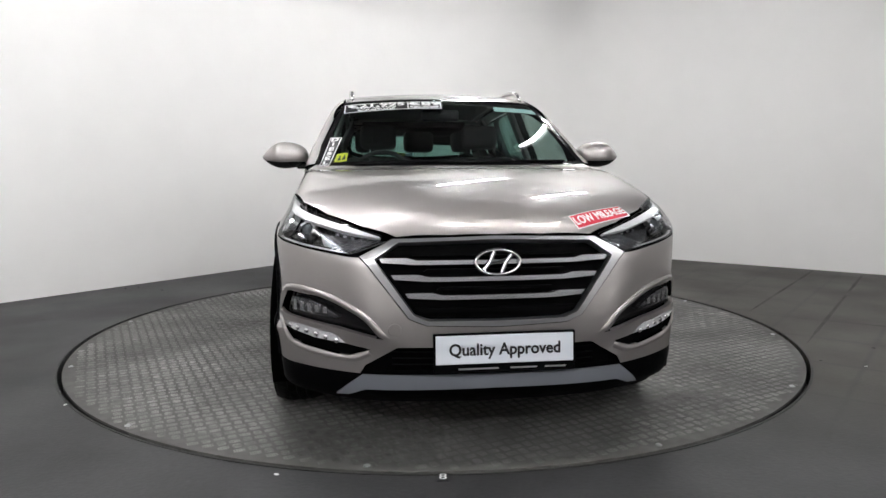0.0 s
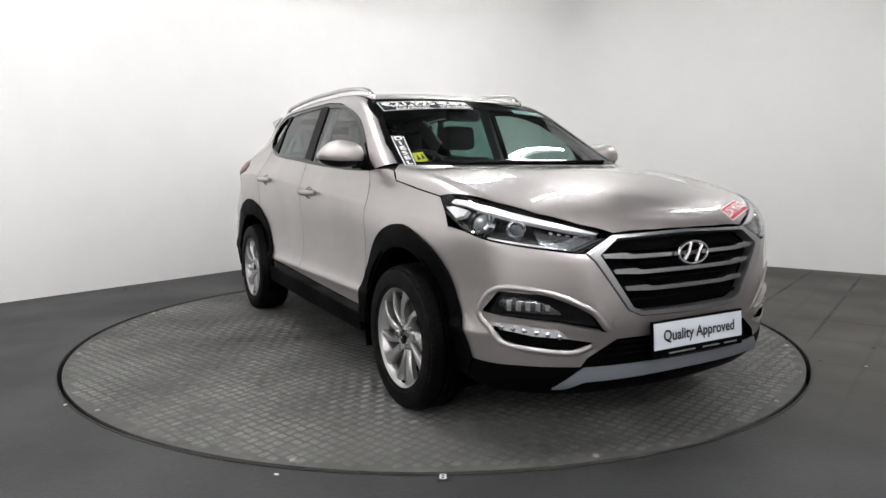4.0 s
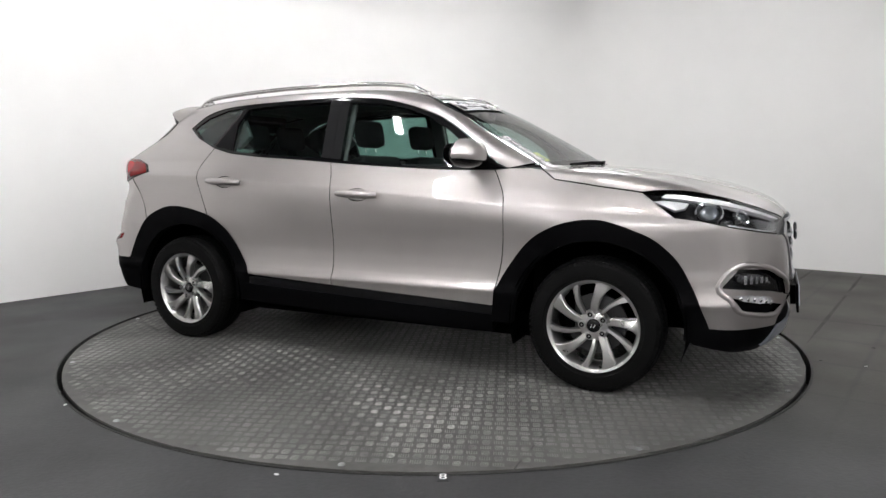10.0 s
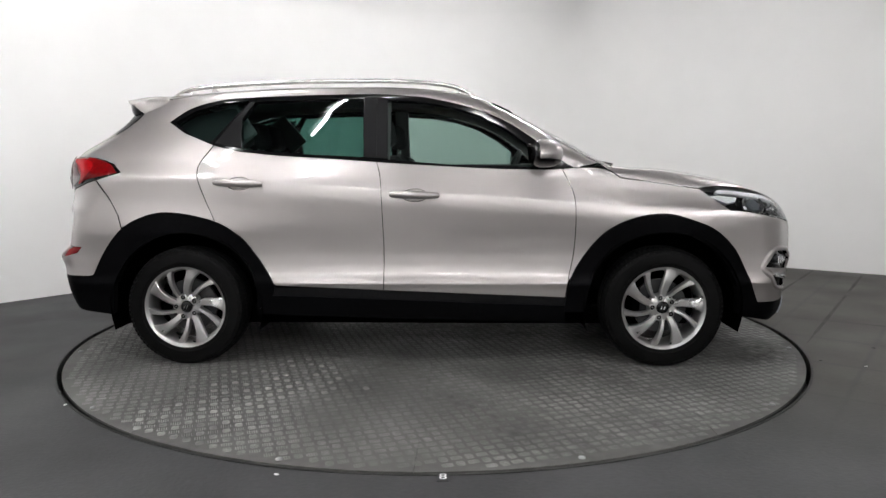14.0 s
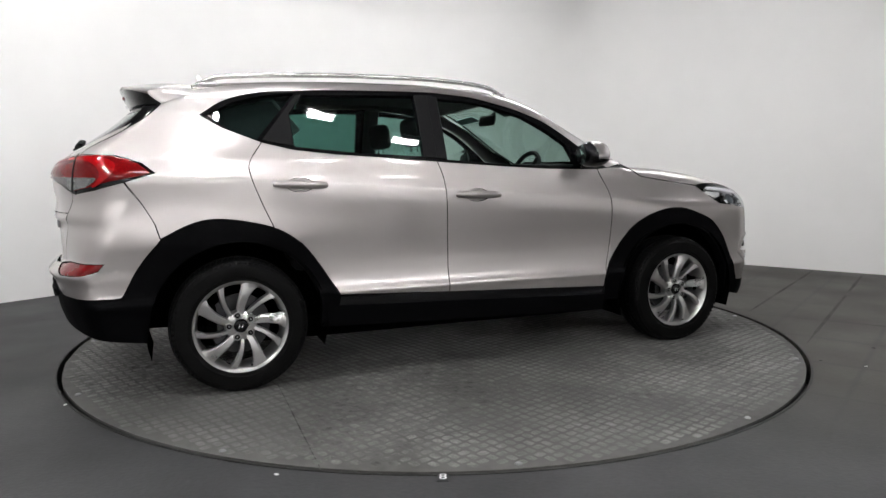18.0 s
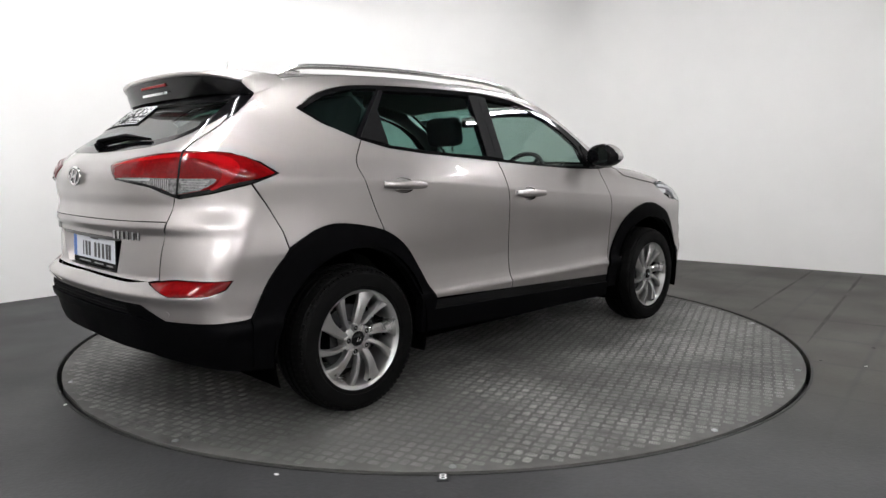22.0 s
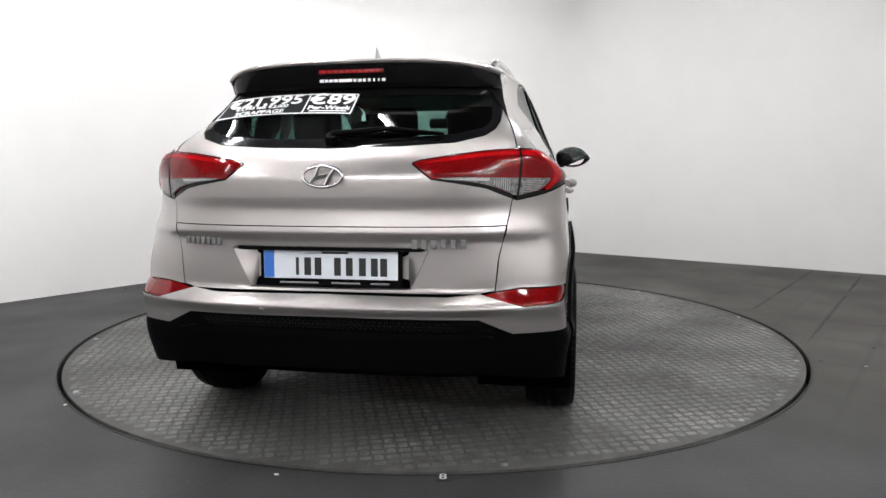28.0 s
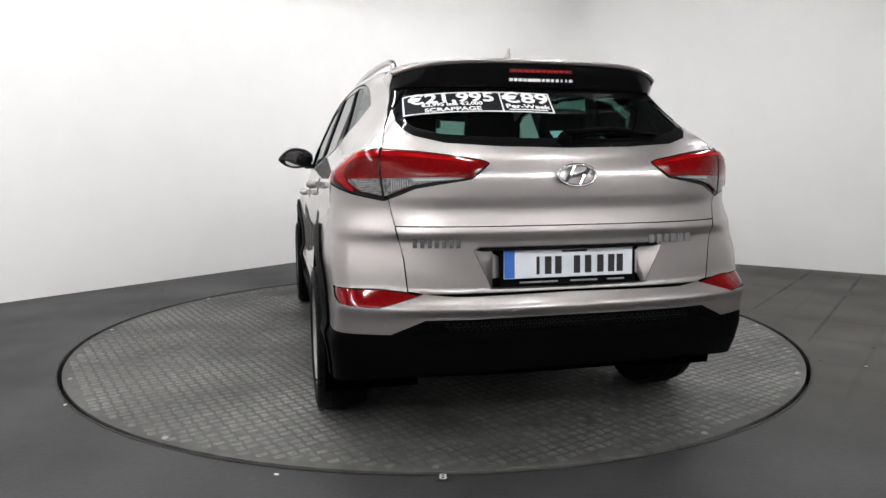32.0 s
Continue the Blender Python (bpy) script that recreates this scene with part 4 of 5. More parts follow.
        panel("grille_fin", "nose", ring, MESHM, grille, off=-.010, step=.03, gap=0, depth=.03)
    badge(car, skin("nose", [(0, .757)])[0], Vector((1, 0, .05)), .083, .045, .022)
    # lower intake, skid plate and valance
    panel("lower_intake", "nose", full([(0, .436), (-20.6, .437), (-27.2, .366), (-28.6, .335), (0, .335)]), MESHM, car, off=-.035, step=.04, gap=-.006)
    for z in (.36, .385, .41):
        panel("intake_bar", "nose", full([(0, z + .004), (-22, z + .004), (-22, z - .004), (0, z - .004)]), BLACK, car, off=-.02, gap=0, depth=.012)
    panel("valance", "nose", full([(0, .34), (-28.6, .334), (-42.2, .345), (-53.8, .353), (-54.5, .27), (-45, .235), (-30, .205), (0, .2)]), BLACK, car, off=.001, step=.04, gap=0, depth=.05)
    panel("skid_plate", "nose", full([(0, .335), (-28.0, .334), (-34.7, .245), (-31.5, .247), (-27.6, .272), (0, .277)]), SKIDM, car, off=.010, step=.03, depth=.02, label="silver skid plate")
    # tow eye cover
    m = on_skin("nose", -20.9, .508, .001)
    part("tow_cover", lathe([(0, .001), (.0235, .001), (.025, -.001)], 28, "z"), PAINT, bumper, at=m)
    front_plate(car)


FOGM = material("dark glassy fog lamp", (.07, .07, .075), .10, .7, grain=(90, .5))
SKIDM = material("satin silver skid plate", (.31, .33, .37), .33, .6)
BARM = material("satin grille bar", (.34, .34, .36), .26, .9, grain=(300, .06))
DRLM = material("clear light strip", (.62, .62, .64), .14, .3, grain=(120, .2))


def headlight(car, f, flip):
    lamp = panel("headlight", "nose", f(HEADLIGHT), CLEAR, car, off=.002, step=.03, depth=.05, label="clear headlight over a dark housing")
    lamp.visible_shadow = False
    panel("housing", "nose", f(HEADLIGHT), LAMPDARK, lamp, off=-.055, step=.03, gap=-.002, depth=.004)
    # bright blade along the top and side
    panel("light_blade", "nose", f([(-62.0, .962), (-60.4, .978), (-56.4, .975), (-47.4, .955), (-38.3, .916), (-30, .880), (-24.5, .853), (-25, .846), (-31, .862), (-38.6, .893), (-47.6, .927), (-56.5, .950), (-61, .955)]), CHROMEBLADE, lamp, off=-.008, step=.02, gap=.002, depth=.02)
    panel("inner_reflector", "nose", f([(-38.5, .872), (-32, .858), (-26, .838), (-30.2, .800), (-37, .812)]), GREYREF, lamp, off=-.030, step=.02, depth=.01)
    panel("lower_blade", "nose", f([(-48, .838), (-39.5, .814), (-31, .795), (-30.6, .790), (-39.5, .807), (-48, .831)]), REFLECTOR, lamp, off=-.010, step=.02, gap=0, depth=.01)
    panel("side_reflector", "nose", f([(-64.4, .944), (-61.0, .950), (-55.0, .938), (-56.2, .912), (-59.0, .902)]), CHROMEBLADE, lamp, off=-.014, step=.02, depth=.02)
    for a, z, r in ((-51.2, .902, .056), (-42.0, .880, .034)):
        m = on_skin("nose", -a if flip else a, z, -.050)
        part("projector_ring", lathe([(r * .80, .030), (r, .034), (r * 1.12, .026), (r * 1.15, 0)], 32, "z"), CHROME if r > .04 else REFLECTOR, lamp, at=m)
        part("projector_lens", lathe([(0, .040), (r * .35, .037), (r * .62, .030), (r * .8, .018), (r * .82, 0)], 32, "z"), LENSM, lamp, at=m)
    for i in range(5):
        a = -23.4 - i * 1.15
        panel("indicator_rib", "nose", f([(a, .838 + i * .004), (a - .45, .839 + i * .004), (a - 7.2, .793 + i * .003), (a - 6.7, .792 + i * .003)]), REFLECTOR, lamp, off=-.022, gap=0, step=.03, depth=.01)
    for i in range(4):
        a = -35 + i * 1.8
        panel("reflector_fin", "nose", f([(a, .875 - i * .006), (a + .7, .874 - i * .006), (a + 1.6, .815 + i * .003), (a + .6, .812 + i * .003)]), REFLECTOR, lamp, off=-.035, gap=0, step=.03, depth=.012)


CHROMEBLADE = material("bright lamp blade", (.85, .85, .86), .25, .3)
GREYREF = material("grey inner reflector", (.16, .16, .17), .2, .8, grain=(70, .6))
LENSM = material("projector glass", (.10, .11, .12), .04, .2, coat=1)


def badge(car, at, facing, a, b, thick):
    """An oval chrome ring with a slanted double-stroke sign, kept plain."""
    up = Vector((0, 0, 1))
    n = facing.normalized()
    x = up.cross(n).normalized()
    y = n.cross(x)
    m = Matrix((x, y, n)).transposed().to_4x4()
    m.translation = Vector(at) + n * thick * .5
    ring = bmesh.new()
    k = 40
    rows = []
    for i in range(k):
        w = 2 * math.pi * i / k
        row = []
        for j in range(8):
            v = 2 * math.pi * j / 8
            rr = .0065 * math.cos(v)
            row.append(ring.verts.new(((a + rr) * math.cos(w), (b + rr) * math.sin(w), .006 * math.sin(v))))
        rows.append(row)
    for i in range(k):
        for j in range(8):
            ring.faces.new((rows[i][j], rows[(i + 1) % k][j], rows[(i + 1) % k][(j + 1) % 8], rows[i][(j + 1) % 8]))
    sign = part("badge", ring, CHROME, car, "chrome oval badge", at=m)
    soft(sign, 60)
    bars = merge(tube([(-a * .62, -b * .62, 0), (-a * .36, 0, 0), (-a * .16, b * .86, 0)], .0085, 8, 1), tube([(a * .16, -b * .86, 0), (a * .36, 0, 0), (a * .62, b * .62, 0)], .0085, 8, 1),
                 tube([(-a * .34, -b * .12, 0), (0, -b * .02, 0), (a * .34, b * .14, 0)], .007, 8, 1))
    part("badge_bars", bars, CHROME, sign)


def front_plate(car):
    q = Vector(skin("nose", [(1.3, .44)])[0]) + Vector((.028, 0, -.016))
    m = Matrix.Translation(q) @ pose(0, 0, 0, 90, 0, 90) @ pose(0, 0, 0, -4, 0, 0)
    plate = part("number_plate", box(.535, .150, .012, (0, 0, 0), .004), BLACK, car, "white show plate in a black holder", at=m)
    part("plate_face", box(.517, .106, .004, (0, .014, .008), .0015), PLATEWHITE, plate)
    words = writing("plate_lettering", "Quality Approved", INK, .043, pose(0, .012, .0118), plate, .94, "bold black words Quality Approved")
    fatten(words, .0016)
    for x, w in ((-.10, .15), (.07, .10), (.19, .08)):
        part("plate_print", box(w, .006, .001, (x, -.058, .0062)), PRINTM, plate)
    part("plate_bracket", box(.30, .10, .03, (0, 0, -.018)), BLACK, plate)


PRINTM = material("small grey print", (.22, .22, .22), .5)


def rear(car):
    left = lambda p: [(-u, v) for u, v in p][::-1]
    full = mirror_half
    cut = .8945
    top = [p for p in GATE if p[1] > cut + .001]
    low = [p for p in GATE if p[1] < cut - .001]
    seam = -.645
    glass = full(REAR_GLASS_BACK)
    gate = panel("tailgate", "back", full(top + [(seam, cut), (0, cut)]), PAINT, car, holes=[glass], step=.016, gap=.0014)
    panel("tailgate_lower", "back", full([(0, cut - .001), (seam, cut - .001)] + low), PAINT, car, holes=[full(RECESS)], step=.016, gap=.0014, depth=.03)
    # the plate's recess: slanted cheeks round an upright floor
    ring = even(np.array(full(RECESS), float), .03)
    outer = skin("back", ring)
    flat = [(-2.128, max(-.292, min(.292, y)), max(.664, min(.800, z))) for y, z in ring]
    n = len(ring)
    verts = [tuple(q) for q in outer] + flat + [(-2.128, 0, .73)]
    faces = [(i, (i + 1) % n, n + (i + 1) % n, n + i) for i in range(n)] + [(n + i, n + (i + 1) % n, 2 * n) for i in range(n)]
    soft(part("plate_recess", mesh_of("plate_recess", verts, faces, PAINT), None, car, "recess for the number plate"), 30)
    panel("gate_lip", "back", full([(0, .818), (-.352, .818), (-.368, .807), (-.34, .802), (0, .802)]), GLOSSBLACK, car, off=-.004, gap=0, depth=.03)
    pane = panel("rear_screen", "back", glass, PRIVACY, car, off=-.002, gap=.001, step=.03, depth=.004, calm=.35)
    pane.visible_shadow = False
    inner = shrink(even(np.array(glass), .05), .035)
    panel("rear_screen_border", "back", glass, GLOSSBLACK, car, holes=[inner], off=-.0008, gap=.001, step=.05, depth=.001, label="black printed border of the rear window")
    panel("tailgate_lining", "back", full([(0, 1.48), (-.52, 1.47), (-.585, 1.30), (-.64, 1.17), (-.62, .95), (0, .95)]), DASHM, car, holes=[full([(u * .985, v + (.006 if v < 1.3 else -.006)) for u, v in REAR_GLASS_BACK])], off=-.03, step=.05, depth=.01, label="dark inner trim of the tailgate")
    seam_line = SEAM
    for flip in (0, 1):
        strip = [(u + .022, v) for u, v in seam_line] + [(u - .020, v) for u, v in reversed(seam_line)]
        panel("gate_flange", "back", left(strip) if flip else strip, PAINT, car, off=-.005, gap=0, step=.02, depth=.002)
    # near-black sheet added behind the tail's gaps, in place of shade
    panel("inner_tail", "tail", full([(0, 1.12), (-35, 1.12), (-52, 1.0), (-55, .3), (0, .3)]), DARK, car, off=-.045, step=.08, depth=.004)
    # side of the bumper and the bumper itself
    side = [(-math.degrees(math.atan2(abs(q[1]), -q[0] - 1.2)) - .02, float(q[2])) for q in skin("back", [(u - .0005, v) for u, v in GATE_SIDE[::-1]])]
    half = [(0, .649), (-24.5, .644), (-29.8, .652)] + side + [(-38.6, .984), (-45.8, 1.005), (-53.4, 1.040), (-56.7, .945), (-59.8, .845), (-61.2, .770),
            (-56.8, .654), (-52.6, .505), (-51.3, .501), (-36.0, .506), (-29.6, .562), (0, .567)]
    bumper = panel("rear_bumper", "tail", half + [(-u, v) for u, v in reversed(half) if abs(u) > 1e-6], PAINT, car,
                   holes=[REAR_REFLECTOR, left(REAR_REFLECTOR)], step=.016, depth=.02, gap=.0014)
    panel("rear_valance", "tail", full([(0, .567), (-29.6, .562), (-36.0, .506), (-51.3, .501), (-52.8, .50), (-55.5, .28), (-46, .31), (-30, .355), (0, .365)]), BLACK, car, off=.001, step=.04, gap=0, depth=.05)
    panel("valance_step", "tail", full([(0, .560), (-28.5, .556), (-33.0, .512), (-29, .52), (0, .525)]), MESHM, car, off=.004, gap=0, step=.04, depth=.02)
    panel("valance_ledge", "tail", full([(0, .522), (-28.5, .517), (-32.5, .50), (-30, .486), (0, .488)]), BLACK, car, off=.016, gap=0, step=.04, depth=.03)
    cells = None
    for row, z in enumerate((.535, .5495)):
        for k in range(-21, 22):
            ring = lathe([(.0068, .002), (.0068, .005), (.0084, .005), (.0084, .002)], 6, "z")
            bmesh.ops.transform(ring, matrix=on_skin("tail", k * 1.2 + .6 * row, z - .0000065 * (k * 1.2) ** 2, .004), verts=ring.verts)
            cells = merge(cells, ring) if cells else ring
    tagged(part("valance_honeycomb", cells, HONEY, car, "black honeycomb mesh in the rear valance"), kind="stuff")
    for a, z in ((-36.6, .535), (-13.2, .588), (13.2, .588), (36.6, .535)):
        m = on_skin("tail", a, z, .001)
        part("parking_sensor", lathe([(0, .001), (.010, .001), (.0105, -.001), (.0125, -.001), (.0125, -.003)], 20, "z"), PAINT, bumper, at=m)
    for flip in (0, 1):
        f = left if flip else (lambda p: p)
        r = panel("rear_reflector", "tail", f(REAR_REFLECTOR), REDLENS, car, off=-.004, step=.02, dome=.005, depth=.02, label="red bumper reflector")
        tail_lamp(car, f)
    badge(car, skin("back", [(0, 1.073)])[0] + np.array([-.002, 0, 0]), Vector((-1, 0, .05)), .072, .037, .016)
    # maker's and model lettering, as plain chrome bars
    for y0, w in ((.505, .175), (-.41, .205)):
        n = 7 if w < .2 else 6
        bm = None
        for i in range(n):
            y = y0 + w / 2 - (i + .5) * w / n
            q = skin("back", [(y, .832)])[0]
            b = box(.006, w / n * .62, .030 if w < .2 else .034, (q[0] - .003, y, q[2]), .001, segments=1)
            bm = merge(bm, b) if bm else b
        part("model_badge" if y0 < 0 else "maker_badge", bm, DARKCHROME, car, "small chrome lettering bars")
    rear_plate(car)
    spoiler(car)
    # rear wiper
    q = skin("back", [(0.0, 1.207), (-.2, 1.230), (-.40, 1.218)])
    n = normals(q)
    q = q + n * np.array([[.024], [.020], [.012]])
    w = soft(part("rear_wiper", tube([tuple(v) for v in q], [.022, .019, .008], 10, .6), BLACK, car, "black rear wiper arm with its blade"), 60)
    part("wiper_cap", lathe([(0, .03), (.02, .028), (.026, .015), (.028, 0)], 20, "z"), BLACK, w, at=on_skin("back", 0, 1.20, .002))
    qb = skin("back", [(-.02, 1.205), (-.2, 1.222), (-.41, 1.220)])
    part("blade", tube([tuple(v) for v in qb + normals(qb) * .008], .006, 6), BLACK, w)


def tail_lamp(car, f):
    lamp = panel("tail_lamp", "tail", f(TAIL_LAMP), GLOSSBLACK, car, off=.001, step=.02, gap=.001, depth=.02, label="red and clear tail lamp cluster")
    ring = shrink(even(np.array(TAIL_LAMP) * [radians(1), 1], .015), .006)
    red = [(float(u / radians(1)), float(v)) for u, v in ring]
    red = [(u, v + .011 * (1 - float(ramp(np.array(v), 1.03, 1.075)))) for u, v in red]
    panel("red_lens", "tail", f(red), REDLENS, lamp, off=.004, step=.015, gap=0, dome=.006, depth=.006)
    clear = flow([(-22.6, 1.066), (-28.9, 1.068), (-37.4, 1.065), (-44, 1.063), (-46.6, 1.061), (-45.6, 1.040), (-43.0, 1.020), (-38.2, 1.003), (-36.0, 1.018), (-33.0, 1.037), (-28.9, 1.052), (-24, 1.060)])
    panel("clear_lens", "tail", f(clear), CLEARLENS, lamp, off=.0105, step=.012, gap=0, depth=.004, label="ribbed clear lens")
    for i in range(7):
        panel("lens_rib", "tail", f([(-39.4, 1.014 + i * .0062), (-43.4 - i * .3, 1.017 + i * .0062), (-43.4 - i * .3, 1.0185 + i * .0062), (-39.4, 1.0155 + i * .0062)]), LENSRIB, lamp, off=.0120, step=.02, gap=0, depth=.002)
    for i in range(8):
        a = -33.4 - i * .45
        panel("lens_rib", "tail", f([(a, 1.040 - i * .0032), (a, 1.063), (a - .10, 1.063), (a - .10, 1.040 - i * .0032)]), LENSRIB, lamp, off=.0122, step=.02, gap=0, depth=.002)
    panel("lens_blade", "tail", f([(-23.4, 1.0635), (-32.6, 1.0645), (-32.4, 1.056), (-29, 1.057)]), LENSRIB, lamp, off=.0120, step=.02, gap=0, depth=.002)
    # bright light guide: along the top and down round the outer end
    band = flow([(-20.2, 1.112), (-24.8, 1.130), (-31.5, 1.145), (-38.6, 1.155), (-43.5, 1.156), (-47.6, 1.146), (-50.2, 1.120), (-51.0, 1.085), (-48.6, 1.045), (-46.2, 1.020), (-45.4, 1.022),
                 (-46.8, 1.046), (-47.8, 1.076), (-47.0, 1.108), (-45.0, 1.130), (-42.4, 1.140), (-38.3, 1.143), (-31.3, 1.134), (-24.8, 1.121)])
    panel("light_band", "tail", f(band), REDBAND, lamp, off=.0108, step=.012, gap=0, depth=.002)
    for i in range(5):
        a = -21.6 - i * 3.1
        panel("light_cell", "tail", f([(a, 1.078), (a - 2.5, 1.076), (a - 2.7, 1.106 + i * .0055), (a - .2, 1.103 + i * .0055)]), REDDARK, lamp, off=.0107, step=.02, gap=0, depth=.002)
    panel("light_cell", "tail", f(flow([(-40.2, 1.074), (-46.2, 1.072), (-46.4, 1.090), (-45.2, 1.110), (-42.5, 1.126), (-40.2, 1.130)])), REDDARK, lamp, off=.0107, step=.02, gap=0, depth=.002)
    # the joint between gate and body
    panel("lamp_joint", "tail", f([(-39.55, 1.170), (-39.95, 1.171), (-38.5, .99), (-38.1, .99)]), GLOSSBLACK, lamp, off=.0128, step=.02, gap=0, depth=.004)


LENSRIB = material("pale lens rib", (.42, .41, .41), .16, .5)
REDBAND = material("bright red light guide", (.27, .002, .004), .10, spec=.4)
REDDARK = material("deep red lamp cell", (.12, .001, .0018), .14, spec=.3, grain=(200, .25))


def rear_plate(car):
    q = Vector(skin("back", [(0, .742)])[0])
    m = Matrix.Translation((-2.146, 0, .738)) @ pose(0, 0, 0, 90, 0, -90) @ pose(0, 0, 0, -2, 0, 0)
    plate = part("number_plate", box(.545, .142, .014, (0, 0, 0), .004), BLACK, car, "white number plate in a black holder with a blue band", at=m)
    part("plate_face", box(.515, .108, .004, (0, .012, .0085), .0015), PLATEWHITE, plate)
    part("plate_band", box(.040, .104, .002, (-.236, .012, .0105)), BLUE, plate)
    # characters as plain bars
    for x in (-.125, -.085, -.045, .03, .075, .125, .17, .205):
        part("plate_bar", box(.026 if x not in (-.125,) else .012, .066, .001, (x + .0, .004, .0112)), INK, plate)
    part("plate_bar", box(.10, .008, .001, (.02, .055, .0112)), INK, plate)
    for x, w in ((-.12, .15), (.06, .11), (.19, .07)):
        part("plate_print", box(w, .006, .001, (x, -.057, .0074)), PRINTM, plate)


HONEY = material("black mesh plastic", (.007, .007, .0075), .45, spec=.2)
DARKCHROME = material("shaded chrome letter", (.26, .26, .265), .12, 1.0)
FASCIA = material("black spoiler face", (.003, .003, .0033), .14, spec=.25)


def spoiler(car):
    bm = bmesh.new()
    under = bmesh.new()
    n = 28
    rows, low = [], []
    for i in range(n + 1):
        f = -1 + 2 * i / n
        side = abs(f) ** 6
        y = .588 * f
        x0 = -1.505
        y0 = .56 * f
        z0 = float(skin("top", [(x0, y0)])[0][2])
        xt = -1.862 + .055 * f * f + .10 * side
        zt = 1.532 - .014 * f * f - .030 * side
        row = []
        for j in range(8):
            s = j / 7
            row.append(bm.verts.new((x0 + (xt - x0) * s, y0 + (y - y0) * s, z0 + (zt - z0) * s + .012 * math.sin(math.pi * s))))
        row.append(bm.verts.new((xt - .004, y, zt - .007)))
        row.append(bm.verts.new((xt + .001, y * .998, zt - .015)))
        row.append(bm.verts.new((xt + .012, y * .995, zt - .017)))
        rows.append(row)
        g = skin("back", [(.582 * f, 1.424)])[0]
        top = Vector((xt + .010, y * .995, zt - .016))
        foot = Vector((g[0] - .014, g[1], 1.424))
        mid = (top + foot) / 2 + Vector((-.004, 0, 0))
        low.append([under.verts.new(v) for v in (top, mid, foot, foot + Vector((.05, 0, -.002)))])
    for a, b in zip(rows, rows[1:]):
        for i in range(len(a) - 1):
            bm.faces.new((a[i], b[i], b[i + 1], a[i + 1]))
    # painted ends that sweep down to the tips of the black fins
    for row in (rows[0], rows[-1]):
        sign = 1 if row[0].co.y > 0 else -1
        foot, mid = [], []
        for i, v in enumerate(row[:8]):
            x = v.co.x
            z = float(np.interp(i / 7, [0, .35, .74, 1], [1.488, 1.455, 1.426, row[7].co.z - .018]))
            tip = -float(skin("right", [(-1.652, 1.426)])[0][1]) + .006
            y = -float(skin("right", [(x, z)])[0][1]) + .006 if i < 6 else tip + (.584 - tip) * (i - 5) / 2
            foot.append(bm.verts.new((x, sign * y, z)))
            mid.append(bm.verts.new((x, sign * ((abs(v.co.y) + y) / 2 + .006), (v.co.z + z) / 2)))
        for i in range(7):
            bm.faces.new((row[i], row[i + 1], mid[i + 1], mid[i]))
            bm.faces.new((mid[i], mid[i + 1], foot[i + 1], foot[i]))
    for a, b in zip(low, low[1:]):
        for i in range(3):
            under.faces.new((a[i], b[i], b[i + 1], a[i + 1]))
    # black cheeks that close the ends
    for row in (low[0], low[-1]):
        s = 1 if row[0].co.y > 0 else -1
        q = [row[0].co, row[1].co, row[2].co]
        back = [under.verts.new((v.x + .05, v.y + s * .004, v.z + (.0 if k < 2 else .0))) for k, v in enumerate(q)]
        for a in range(2):
            under.faces.new((row[a], row[a + 1], back[a + 1], back[a]))
    sp = soft(part("spoiler", bm, PAINT, car, "body-coloured roof spoiler with a gloss black underside"), 45)
    soft(part("spoiler_underside", under, FASCIA, sp), 50)
    part("spoiler_core", box(.2, .92, .05, (-1.64, 0, 1.475), .01, (0, -6, 0)), DARK, sp)
    # side fins between spoiler and rear window
    panel("spoiler_fin", "right", FIN, GLOSSBLACK, sp, off=.004, both=True, gap=0, step=.03, depth=.012)
    # on the middle of the black face
    at = lambda z: -1.852 + (1.516 - z) / .092 * .026
    part("high_brake_light", box(.010, .27, .016, (at(1.487) - .001, 0, 1.487), .003), REDDARK, sp)
    for i in range(10):
        part("brake_led", box(.006, .016, .010, (at(1.485) - .005, -.112 + i * .025, 1.486), .002, segments=1), REDBAND, sp)
    bars = None
    for i, w in enumerate((.016, .014, .016, .016, .016, .026, .016, .012, .016, .012, .012, .006, .006, .014)):
        b = box(.002, w, .011, (at(1.452) - .006, .125 - i * .0198, 1.452))
        bars = merge(bars, b) if bars else b
    part("dealer_print", bars, WHITE, sp, "white printed bars of a web address")


